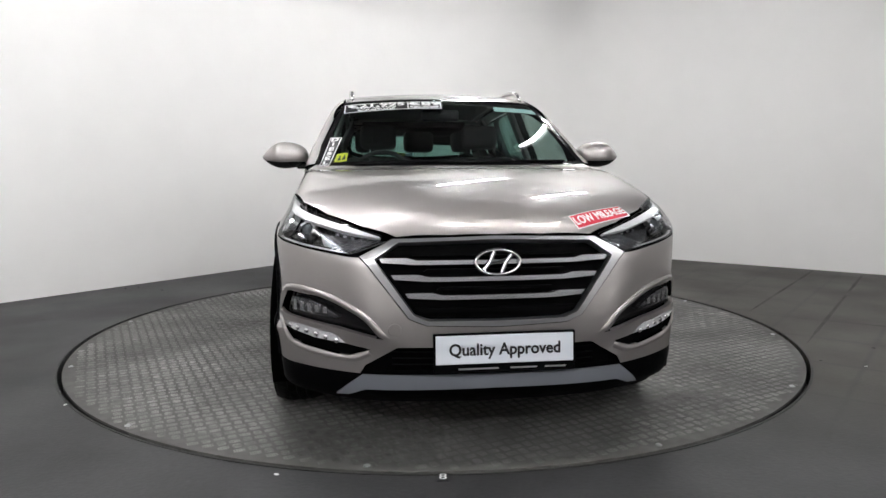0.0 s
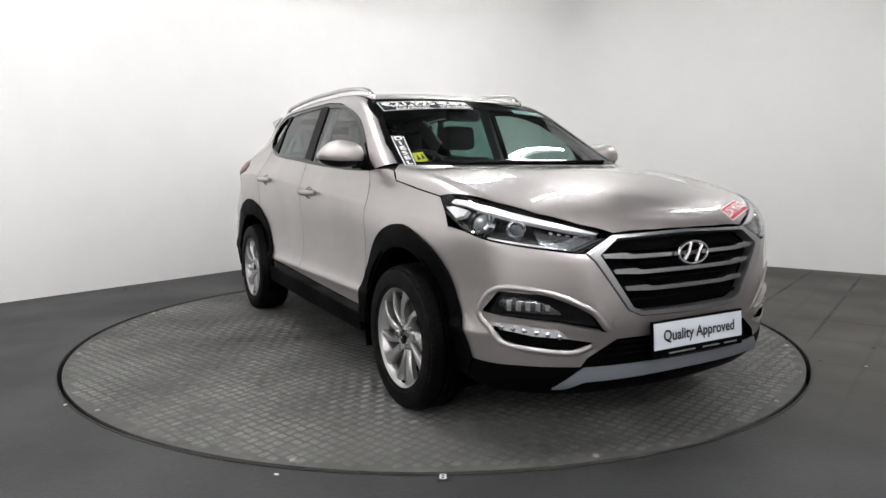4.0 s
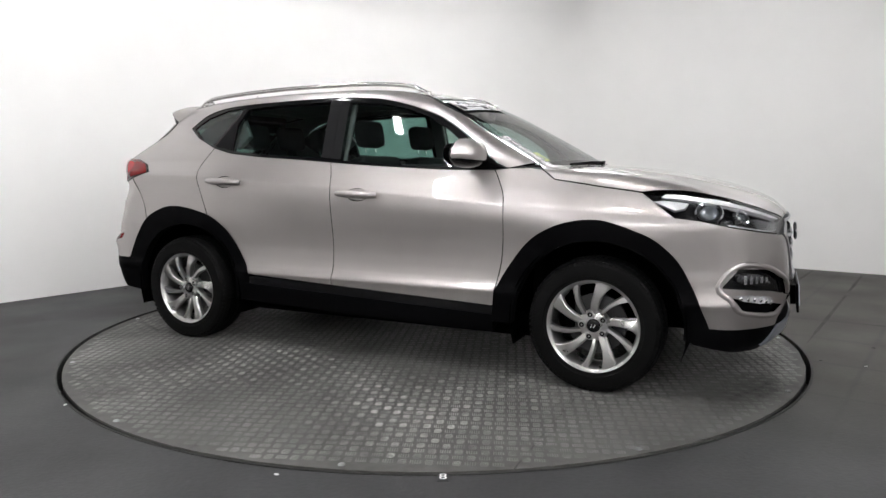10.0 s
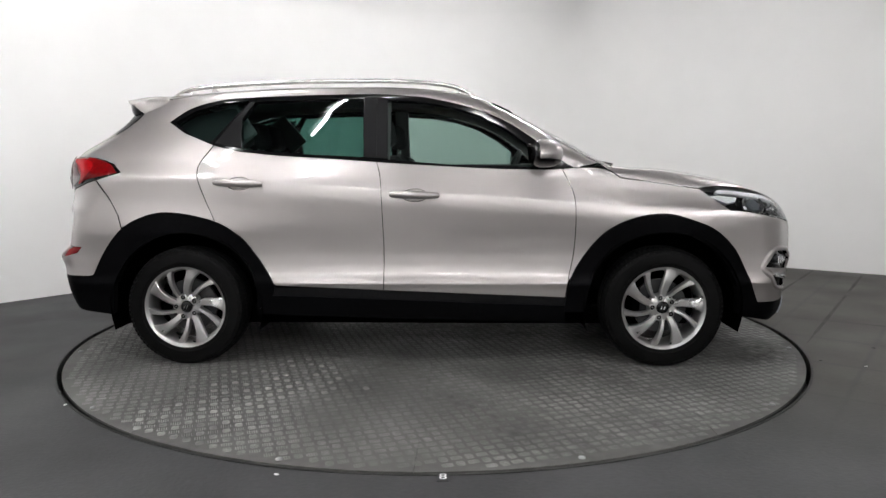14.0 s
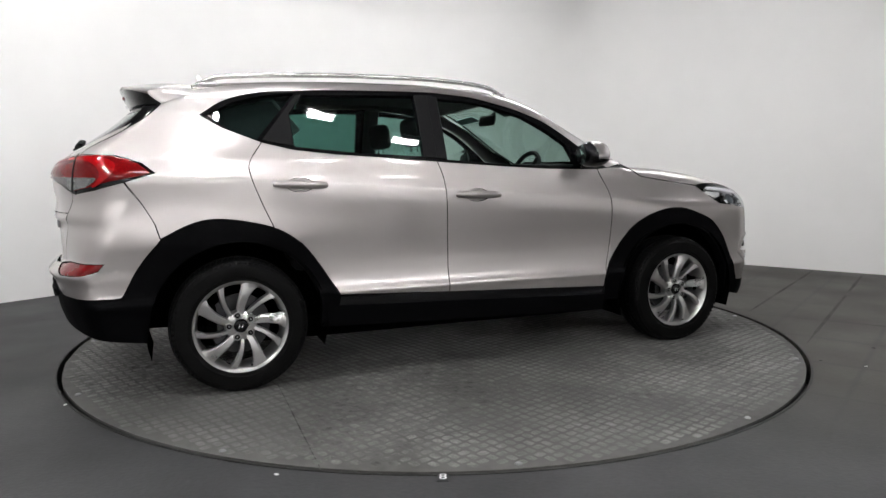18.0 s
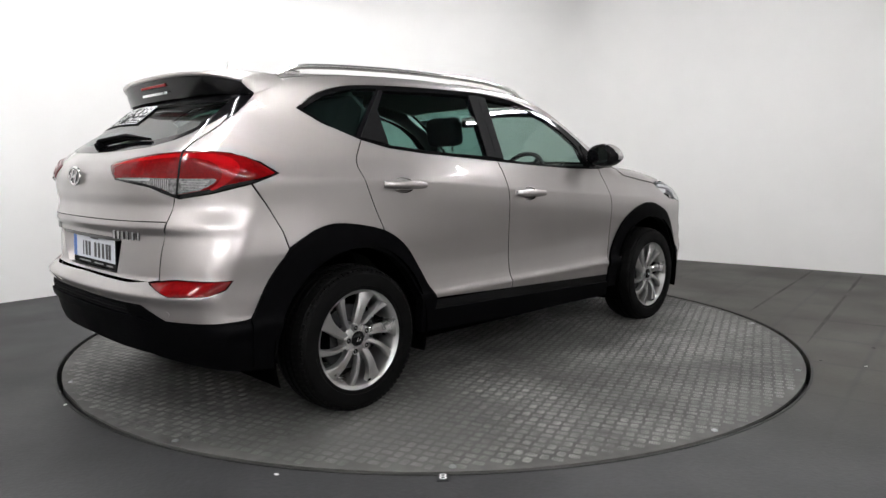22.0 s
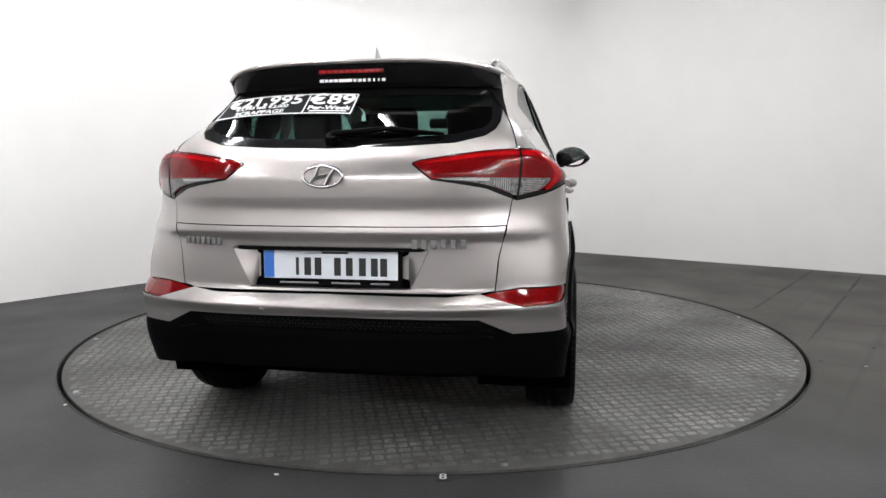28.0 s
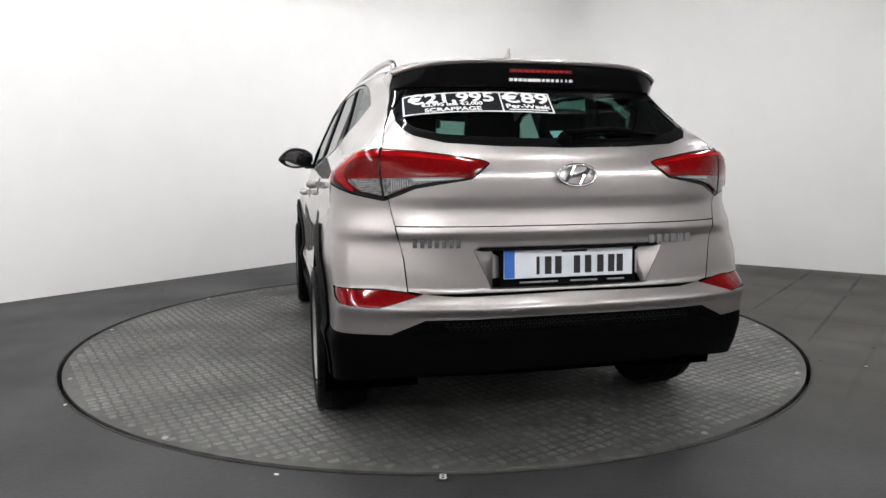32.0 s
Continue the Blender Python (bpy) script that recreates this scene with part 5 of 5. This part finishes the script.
def wheel_mesh():
    """Meshes of one wheel about its hub; outside is -y."""
    tyre = lathe([(.222, .09), (.232, .105), (.275, .112), (.310, .106), (.327, .090), (.333, .06), (.334, .045), (.327, .044), (.327, .036), (.335, .035), (.335, .006), (.327, .005), (.327, -.005), (.335, -.006),
                  (.335, -.035), (.327, -.036), (.327, -.044), (.334, -.045), (.333, -.06), (.327, -.090), (.310, -.106), (.306, -.1065), (.304, -.109), (.275, -.112), (.250, -.110), (.248, -.107), (.232, -.105), (.222, -.09)], 96)
    rim = lathe([(.224, .09), (.214, .085), (.205, .03), (.203, -.03), (.212, -.085), (.222, -.098), (.230, -.103), (.233, -.100), (.231, -.094)], 96)
    spokes = []
    for k in range(10):
        wide = k % 2 == 0
        a0 = radians(93 + 36 * k) if wide else radians(62 + 36 * (k - 1))
        verts = []
        m = 11
        for i in range(m):
            f = i / (m - 1)
            r = .040 + (.226 - .040) * f
            a = a0 - (.32 if wide else .36) * f ** 1.1
            w = (.016 + .010 * f + .026 * f ** 6) if wide else (.009 + .006 * f + .008 * f ** 5)
            y = -.072 - .012 * math.sin(math.pi * f) - .022 * f + (0 if wide else .006)
            c, s = math.cos(a), math.sin(a)
            tx, tz = -s, c
            for side, dy in ((-1, .034), (-1, .004), (-.8, 0), (.55, .002), (1, .012), (1, .034)):
                verts.append((r * c + tx * side * w, y + dy, r * s + tz * side * w))
        faces = []
        for i in range(m - 1):
            for j in range(6):
                q = (j + 1) % 6
                faces.append((i * 6 + j, i * 6 + q, (i + 1) * 6 + q, (i + 1) * 6 + j))
        faces += [tuple(range(6)), tuple((m - 1) * 6 + j for j in range(6))[::-1]]
        spokes.append((verts, faces))
    hub = lathe([(.034, -.074), (.036, -.080), (.058, -.078), (.074, -.070), (.078, -.055), (.078, -.03), (0, -.03)], 40)
    cap = lathe([(0, -.088), (.024, -.087), (.030, -.084), (.031, -.076), (.034, -.074)], 32)
    brake = lathe([(0, -.01), (.150, -.01), (.150, .012), (0, .012)], 40)
    return tyre, rim, spokes, hub, cap, brake


def wheels(car):
    first = None
    for name, x, s in (("wheel", 1.335, -1), ("wheel", -1.335, -1), ("wheel", 1.335, 1), ("wheel", -1.335, 1)):
        m = pose(x, s * .797, HUB_Z, 0, 0 if s < 0 else 0, 0 if s < 0 else 180)
        if first is None:
            tyre, rim, spokes, hub, cap, brake = wheel_mesh()
            w = soft(part("wheel", rim, ALLOY, car, "silver alloy wheel with swept spokes and black tyre", at=m), 35)
            soft(part("tyre", tyre, RUBBER, w, "black rubber tyre"), 30)
            tread(w)
            for v, f in spokes:
                me = mesh_of("spoke", v, f, ALLOY)
                soft(part("spoke", me, None, w), 38)
            soft(part("hub", hub, ALLOY, w), 35)
            c = soft(part("centre_cap", cap, GLOSSBLACK, w, "black centre cap with a small chrome sign"), 35)
            part("brake_disc", brake, BRAKE, w)
            part("brake_caliper", box(.05, .05, .16, (-.135, .0, .02), .012), DARK, w)
            for k in range(5):
                a = radians(34 + 72 * k)
                at = pose(.057 * math.cos(a), -.080, .057 * math.sin(a))
                lug = soft(part("lug_socket", lathe([(.0122, .002), (.0125, -.009), (.0155, -.009), (.0185, -.002), (.0195, .008)], 20), ALLOY, w, at=at), 35)
                part("socket_floor", lathe([(0, -.004), (.0125, -.004), (.0125, .004)], 16), DARK, lug)
                part("wheel_nut", lathe([(0, -.009), (.004, -.009), (.0055, -.0065), (.0055, .002)], 6), CHROMENUT, lug)
            part("cap_sign", merge(tube([(-.011, -.089, -.009), (-.004, -.0895, .009)], .0022, 6), tube([(.004, -.0895, -.009), (.011, -.089, .009)], .0022, 6), tube([(-.007, -.0895, -.001), (.007, -.0895, .001)], .002, 6)), CHROME, w)
            part("tyre_valve", tube([(.045, -.095, -.200), (.043, -.110, -.192)], .005, 8), BLACK, w)
            first = w
        else:
            copy_thing(first, m)
        # arch liner
        sgn = -1 if s < 0 else 1
        bm = bmesh.new()
        rows = []
        for i in range(25):
            a = radians(-18 + 216 * i / 24)
            rows.append([bm.verts.new((x + .435 * math.cos(a), sgn * y, HUB_Z + .435 * math.sin(a))) for y in (.50, .885)])
        for a, b in zip(rows, rows[1:]):
            bm.faces.new((a[0], a[1], b[1], b[0]))
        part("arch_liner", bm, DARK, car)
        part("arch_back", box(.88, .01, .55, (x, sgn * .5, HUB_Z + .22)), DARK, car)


def tread(w):
    """Raised tread blocks round the shoulder of the tyre."""
    bm = None
    verts, faces = [], []
    for k in range(72):
        a = 2 * math.pi * k / 72
        for y0, y1, skew in ((-.104, -.05, .018), (.05, .104, -.018), (-.034, -.006, .02), (.006, .034, -.02)):
            b0 = len(verts)
            for r in (.326, .3375):
                for y, d in ((y0, 0), (y1, skew)):
                    for e in (-.029, .029):
                        rr = r - (.016 if abs(y) > .1 else 0)
                        verts.append((rr * math.cos(a + d + e), y, rr * math.sin(a + d + e)))
            for f in ((4, 5, 7, 6), (0, 1, 5, 4), (2, 6, 7, 3), (0, 4, 6, 2), (1, 3, 7, 5)):
                faces.append(tuple(b0 + i for i in f))
    bm = bmesh.new()
    me = bpy.data.meshes.new("tmp")
    me.from_pydata(verts, [], faces)
    bm.from_mesh(me)
    tagged(part("tread_block", bm, RUBBER, w), kind="stuff")


CHROMENUT = material("wheel nut steel", (.45, .45, .45), .3, .9)
BRAKE = material("grey brake disc", (.06, .06, .062), .45, .7)


def mirrors(car):
    for s in (-1, 1):
        m = pose(.640, s * .910, 1.172, 0, 0, 2 * s)

        def egg(size, test):
            bm = bmesh.new()
            bmesh.ops.create_uvsphere(bm, u_segments=48, v_segments=32, radius=1)
            bmesh.ops.delete(bm, geom=[v for v in bm.verts if not test(v.co)], context="VERTS")
            for v in bm.verts:
                x, y, z = (math.copysign(abs(k) ** p, k) for k, p in zip(v.co, (.74, .9, .8)))
                out = y
                v.co = (x * size * (.102 if x > 0 else .070) + .026 - .038 * max(out, 0) ** 2 * max(x, 0), s * y * size * .126, z * size * (.079 if z > 0 else .072) * (1 - .34 * max(out, 0) ** 2 - .06 * max(-out, 0)) - (.020 * max(out, 0) ** 2 if z > 0 else 0))
            return bm
        mir = soft(part("door_mirror", egg(.985, lambda c: True), GLOSSBLACK, car, "champagne door mirror with a black base", at=m), 50)
        soft(part("mirror_cap", egg(1.0, lambda c: c.x > -.35 and c.z > -.42), PAINT, mir, "champagne painted cap"), 50)
        part("repeater", tube([(.108, -s * .06, -.014), (.115, s * .01, -.014), (.088, s * .07, -.010), (.03, s * .101, -.006)], .005, 8), CLEARLENS, mir)
        gl = bmesh.new()
        bmesh.ops.create_circle(gl, cap_ends=True, segments=40, radius=1)
        for v in gl.verts:
            v.co = (0, math.copysign(abs(v.co.x) ** .8, v.co.x) * .082, math.copysign(abs(v.co.y) ** .8, v.co.y) * .056)
        part("mirror_glass", gl, MIRROR, mir, at=pose(-.0435, 0, 0, 0, -5, 14 * s))
        part("mirror_arm", box(.05, .09, .035, (.02, -s * .105, -.055), .01), GLOSSBLACK, mir)
        panel("mirror_sail", "right" if s < 0 else "left", [(.62, 1.245), (.78, 1.13), (.84, 1.102), (.635, 1.10)], GLOSSBLACK, car, off=.004, depth=.01)


MIRROR = material("mirror", (.9, .9, .9), .0, 1.0)


def seat(car, x, y, back=.62, width=.50, headrest=True):
    s = soft(part("seat", box(.50, width, .16, (x, y, .62), .05, segments=3), CLOTH, car, "dark cloth seat with head restraint"), 60)
    soft(part("backrest", box(.15, width * .96, back, (x - .26, y, .87), .05, (0, -14, 0), segments=3), CLOTH, s), 60)
    if headrest:
        soft(part("head_restraint", box(.10, .25, .17, (x - .365, y, 1.315), .04, (0, -10, 0), segments=3), CLOTH, s), 60)
        for dy in (-.06, .06):
            part("restraint_post", tube([(x - .355, y + dy, 1.2), (x - .365, y + dy, 1.28)], .006, 8), CHROME, s)


def cabin(car):
    part("floor_pan", box(3.2, 1.5, .12, (0, 0, .265), .02), DARK, car)
    for x in (1.42, -1.35):
        part("inner_tub", box(.9, 1.02, .5, (x, 0, .6), .04), DARK, car)
    part("engine_bay_wall", box(.06, 1.45, .62, (1.0, 0, .70), .02), DARK, car)
    part("boot_floor", box(.85, 1.2, .06, (-1.55, 0, .82), .02), DASHM, car)
    part("parcel_shelf", box(.5, 1.15, .03, (-1.62, 0, 1.10), .01), DASHM, car)
    dash = soft(part("dashboard", box(.42, 1.36, .26, (.80, 0, .955), .08, (0, 8, 0), segments=4), DASHM, car, "dark dashboard"), 60)
    soft(part("binnacle", box(.18, .38, .08, (.66, -.36, 1.085), .03), DASHM, dash), 60)
    soft(part("centre_console", box(.95, .24, .26, (.25, 0, .58), .04), DASHM, car), 60)
    ring = bmesh.new()
    rows = []
    for i in range(36):
        a = 2 * math.pi * i / 36
        rows.append([ring.verts.new(((.182 + .015 * math.cos(b)) * math.cos(a), (.182 + .015 * math.cos(b)) * math.sin(a), .015 * math.sin(b))) for b in [2 * math.pi * j / 8 for j in range(8)]])
    for i in range(36):
        for j in range(8):
            ring.faces.new((rows[i][j], rows[(i + 1) % 36][j], rows[(i + 1) % 36][(j + 1) % 8], rows[i][(j + 1) % 8]))
    wheel = soft(part("steering_wheel", ring, DASHM, car, "black steering wheel", at=pose(.50, -.36, 1.03, 0, -65, 0)), 60)
    part("steering_hub", box(.13, .11, .04, (0, 0, -.01), .02), DASHM, wheel)
    for a in (0, 125, 235):
        part("steering_spoke", box(.17, .03, .015, (.09, 0, 0), .004), DASHM, wheel, at=pose(0, 0, 0, 0, 0, a + 90))
    seat(car, .12, -.36)
    seat(car, .12, .36)
    for y in (-.40, 0, .40):
        seat(car, -.78, y, .56, .42)
    soft(part("rear_view_mirror", box(.03, .24, .07, (.42, 0, 1.42), .02, (0, 10, 0)), DASHM, car, "black rear view mirror"), 60)
    part("mirror_stalk", tube([(.43, 0, 1.44), (.48, 0, 1.475)], .012, 8), DASHM, car)
    for s in (-1, 1):
        part("door_card", box(1.58, .03, .72, (-.08, s * .76, .76), .01), DASHM, car)
        part("pillar_trim", box(.10, .03, .46, (-.235, s * .655, 1.31), .01, (s * 22, 0, 0)), LINERD, car)
        part("rear_pillar_trim", box(.14, .03, .26, (-1.10, s * .585, 1.36), .01, (s * 20, -38, 0)), LINERD, car)


LINERD = material("grey pillar trim", (.12, .12, .12), .8, grain=(400, .1))


def sticker_plain(name, way, ring, mat, car, lift, label=""):
    return panel(name, way, ring, mat, car, off=lift, gap=0, step=.02, depth=.0005, label=label)


def price_sign(car, place, width, height, back):
    """The price banner, printed on black with a white frame; place: pose of its middle on the glass."""
    lift = .004
    sheet = part("price_banner", box(width, height, .0006, (0, 0, 0)), VINYL, car, "black and white price banner on the glass")
    bm = sheet.data
    g = bmesh.new()
    bmesh.ops.create_grid(g, x_segments=24, y_segments=6, size=.5)
    bmesh.ops.scale(g, vec=(width, height, 1), verts=g.verts)
    g.to_mesh(bm)
    g.free()
    drape(sheet, place, lift=lift)

    def strip(x, y, w, h):
        g = bmesh.new()
        bmesh.ops.create_grid(g, x_segments=max(1, int(w / .03)), y_segments=max(1, int(h / .03)), size=.5)
        bmesh.ops.scale(g, vec=(w, h, 1), verts=g.verts)
        bmesh.ops.translate(g, vec=(x, y, 0), verts=g.verts)
        return g
    t = .006
    frame_bm = merge(strip(0, height / 2 - t, width - t, t), strip(0, -height / 2 + t, width - t, t), strip(-width / 2 + t, 0, t, height - t), strip(width / 2 - t, 0, t, height - t), strip(width * .155, 0, t, height - 2 * t))
    drape(part("banner_frame", frame_bm, WHITE, sheet), place, lift=lift + .0008)
    for words, x, y, h, sq in (("\u20ac21,995", -.168, .215, .42, 1.24), ("SCRAPPAGE", -.17, -.32, .17, 1.25), ("\u20ac3,995 less \u20ac2,000", -.17, -.07, .15, 1.05), ("\u20ac89", .325, .19, .46, 1.3), ("Per-Week", .325, -.20, .19, 1.15)):
        o = writing("banner_lettering", words, WHITE, h * height, pose(x * width, y * height, 0), sheet, sq)
        fatten(o, height * h * .05)
        drape(o, place @ pose(x * width, y * height, 0), lift=lift + .0009)
    o = part("banner_print", strip(.325 * width, -.35 * height, .26 * width, .05 * height), WHITE, sheet)
    drape(o, place, lift=lift + .0009)


def fatten(o, by):
    """A bolder letter: copies shifted a little, laid flush."""
    me = o.data
    bm = bmesh.new()
    bm.from_mesh(me)
    base = bm.copy()
    for i, (dx, dy) in enumerate(((1, 0), (-1, 0), (0, 1), (0, -1), (.7, .7), (-.7, .7), (.7, -.7), (-.7, -.7))):
        c = bmesh.new()
        tmp = bpy.data.meshes.new("tmp")
        base.to_mesh(tmp)
        c.from_mesh(tmp)
        bmesh.ops.translate(c, vec=(dx * by, dy * by, 0), verts=c.verts)
        c.to_mesh(tmp)
        c.free()
        bm.from_mesh(tmp)
        bpy.data.meshes.remove(tmp)
    base.free()
    bm.to_mesh(me)
    bm.free()


def stickers(car, bonnet):
    # windscreen
    m = on_skin("top", .474, -.290, .0, -3.4)
    price_sign(car, m, .585, .136, False)
    q = [(.753, -.652), (.778, -.589), (1.050, -.652), (1.030, -.705)]
    diesel = panel("fuel_sign", "top", q, WHITE, car, off=.003, gap=0, step=.03, depth=.0005, label="vertical black fuel type sticker with white letters")
    panel("sign_ground", "top", q, INK, diesel, off=.0038, gap=.005, step=.03, depth=.0005)
    for i, ch in enumerate("DIESEL"):
        f = (i + .5) / 6
        x, y = .768 + .27 * f, -.622 - .056 * f
        o = writing("sign_letter", ch, WHITE, .037, Matrix(), diesel, 1.15)
        fatten(o, .0025)
        drape(o, on_skin("top", x, y, 0, -11), lift=.0052)
    y = panel("club_sticker", "top", [(.925, -.618), (.935, -.556), (1.016, -.566), (1.008, -.632)], YELLOW, car, off=-.006, gap=0, step=.03, depth=.0005, label="small yellow sticker with dark sign")
    for dy in (-.608, -.583):
        panel("sticker_mark", "top", [(.948, dy + .008), (.948, dy + .012), (.996, dy + .012), (.996, dy - .008)], INK, y, off=-.0052, gap=0, step=.03, depth=.0004)
    panel("tax_disc_strip", "top", [(.452, .326), (.43, .575), (.487, .59), (.522, .32)], TEALV, car, off=-.006, gap=0, step=.03, depth=.0005, label="pale teal sticker strip at the top of the windscreen")
    # low mileage label on the bonnet
    base = on_skin("top", 2.072, .437)
    n, along = base.to_3x3().col[2], Vector((-.140, .24, .0))
    along = (along - n * along.dot(n)).normalized()
    m = Matrix((along, n.cross(along), n)).transposed().to_4x4()
    m.translation = base.translation
    lab = part("mileage_label", box(.275, .075, .0006), WHITE, bonnet, "red label with white words Low Mileage")
    g = bmesh.new()
    bmesh.ops.create_grid(g, x_segments=12, y_segments=4, size=.5)
    bmesh.ops.scale(g, vec=(.275, .075, 1), verts=g.verts)
    g.to_mesh(lab.data)
    drape(lab, m, lift=.0015)
    bmesh.ops.scale(g, vec=(.965, .88, 1), verts=g.verts)
    drape(part("label_ground", g, REDVINYL, lab), m, lift=.0022)
    o = writing("label_lettering", "LOW MILEAGE", WHITE, .040, Matrix(), lab, .70)
    fatten(o, .0016)
    drape(o, m, lift=.0032)
    # rear window
    m = on_skin("back", .272, 1.356, 0, 1.5)
    price_sign(car, m, .61, .138, True)
    panel("dealer_sticker", "back", [(.03, 1.246), (-.05, 1.250), (-.05, 1.224), (.03, 1.220)], TEALV, car, off=-.008, gap=0, step=.03, depth=.0004, label="pale sticker inside the rear window")
    panel("dealer_sticker", "back", [(-.05, 1.252), (-.165, 1.255), (-.165, 1.230), (-.05, 1.224)], YGREEN, car, off=-.008, gap=0, step=.03, depth=.0004, label="yellow green sticker inside the rear window")


VINYL = material("black banner vinyl", (.006, .006, .007), .6, spec=.1)
YGREEN = material("yellow green vinyl", (.45, .55, .12), .5)


def build_car():
    car = thing("car", "champagne metallic sport utility car with black claddings on the turntable", "car")
    side_panels(car)
    bonnet, roof = top_panels(car)
    roof_rails(car)
    nose(car)
    rear(car)
    wheels(car)
    mirrors(car)
    cabin(car)
    stickers(car, bonnet)
    return car


car = build_car()
TURN = curve([(0, -83.7), (1, -78.4), (3, -66.95), (6, -49.5), (9, -32.03), (13, -8.52), (19, 26.77), (23, 50.4), (28, 79.5), (32, 102.9)])


def motions():
    rows = [(float(t), float(TURN(t))) for t in range(0, 33, 2)]
    walk(turntable_disc, [(t, pose(0, 0, 0, 0, 0, a)) for t, a in rows])
    walk(car, [(t, pose(0, 0, 0, 0, 0, a) @ pose(-.038, -.010, 0)) for t, a in rows])


motions()
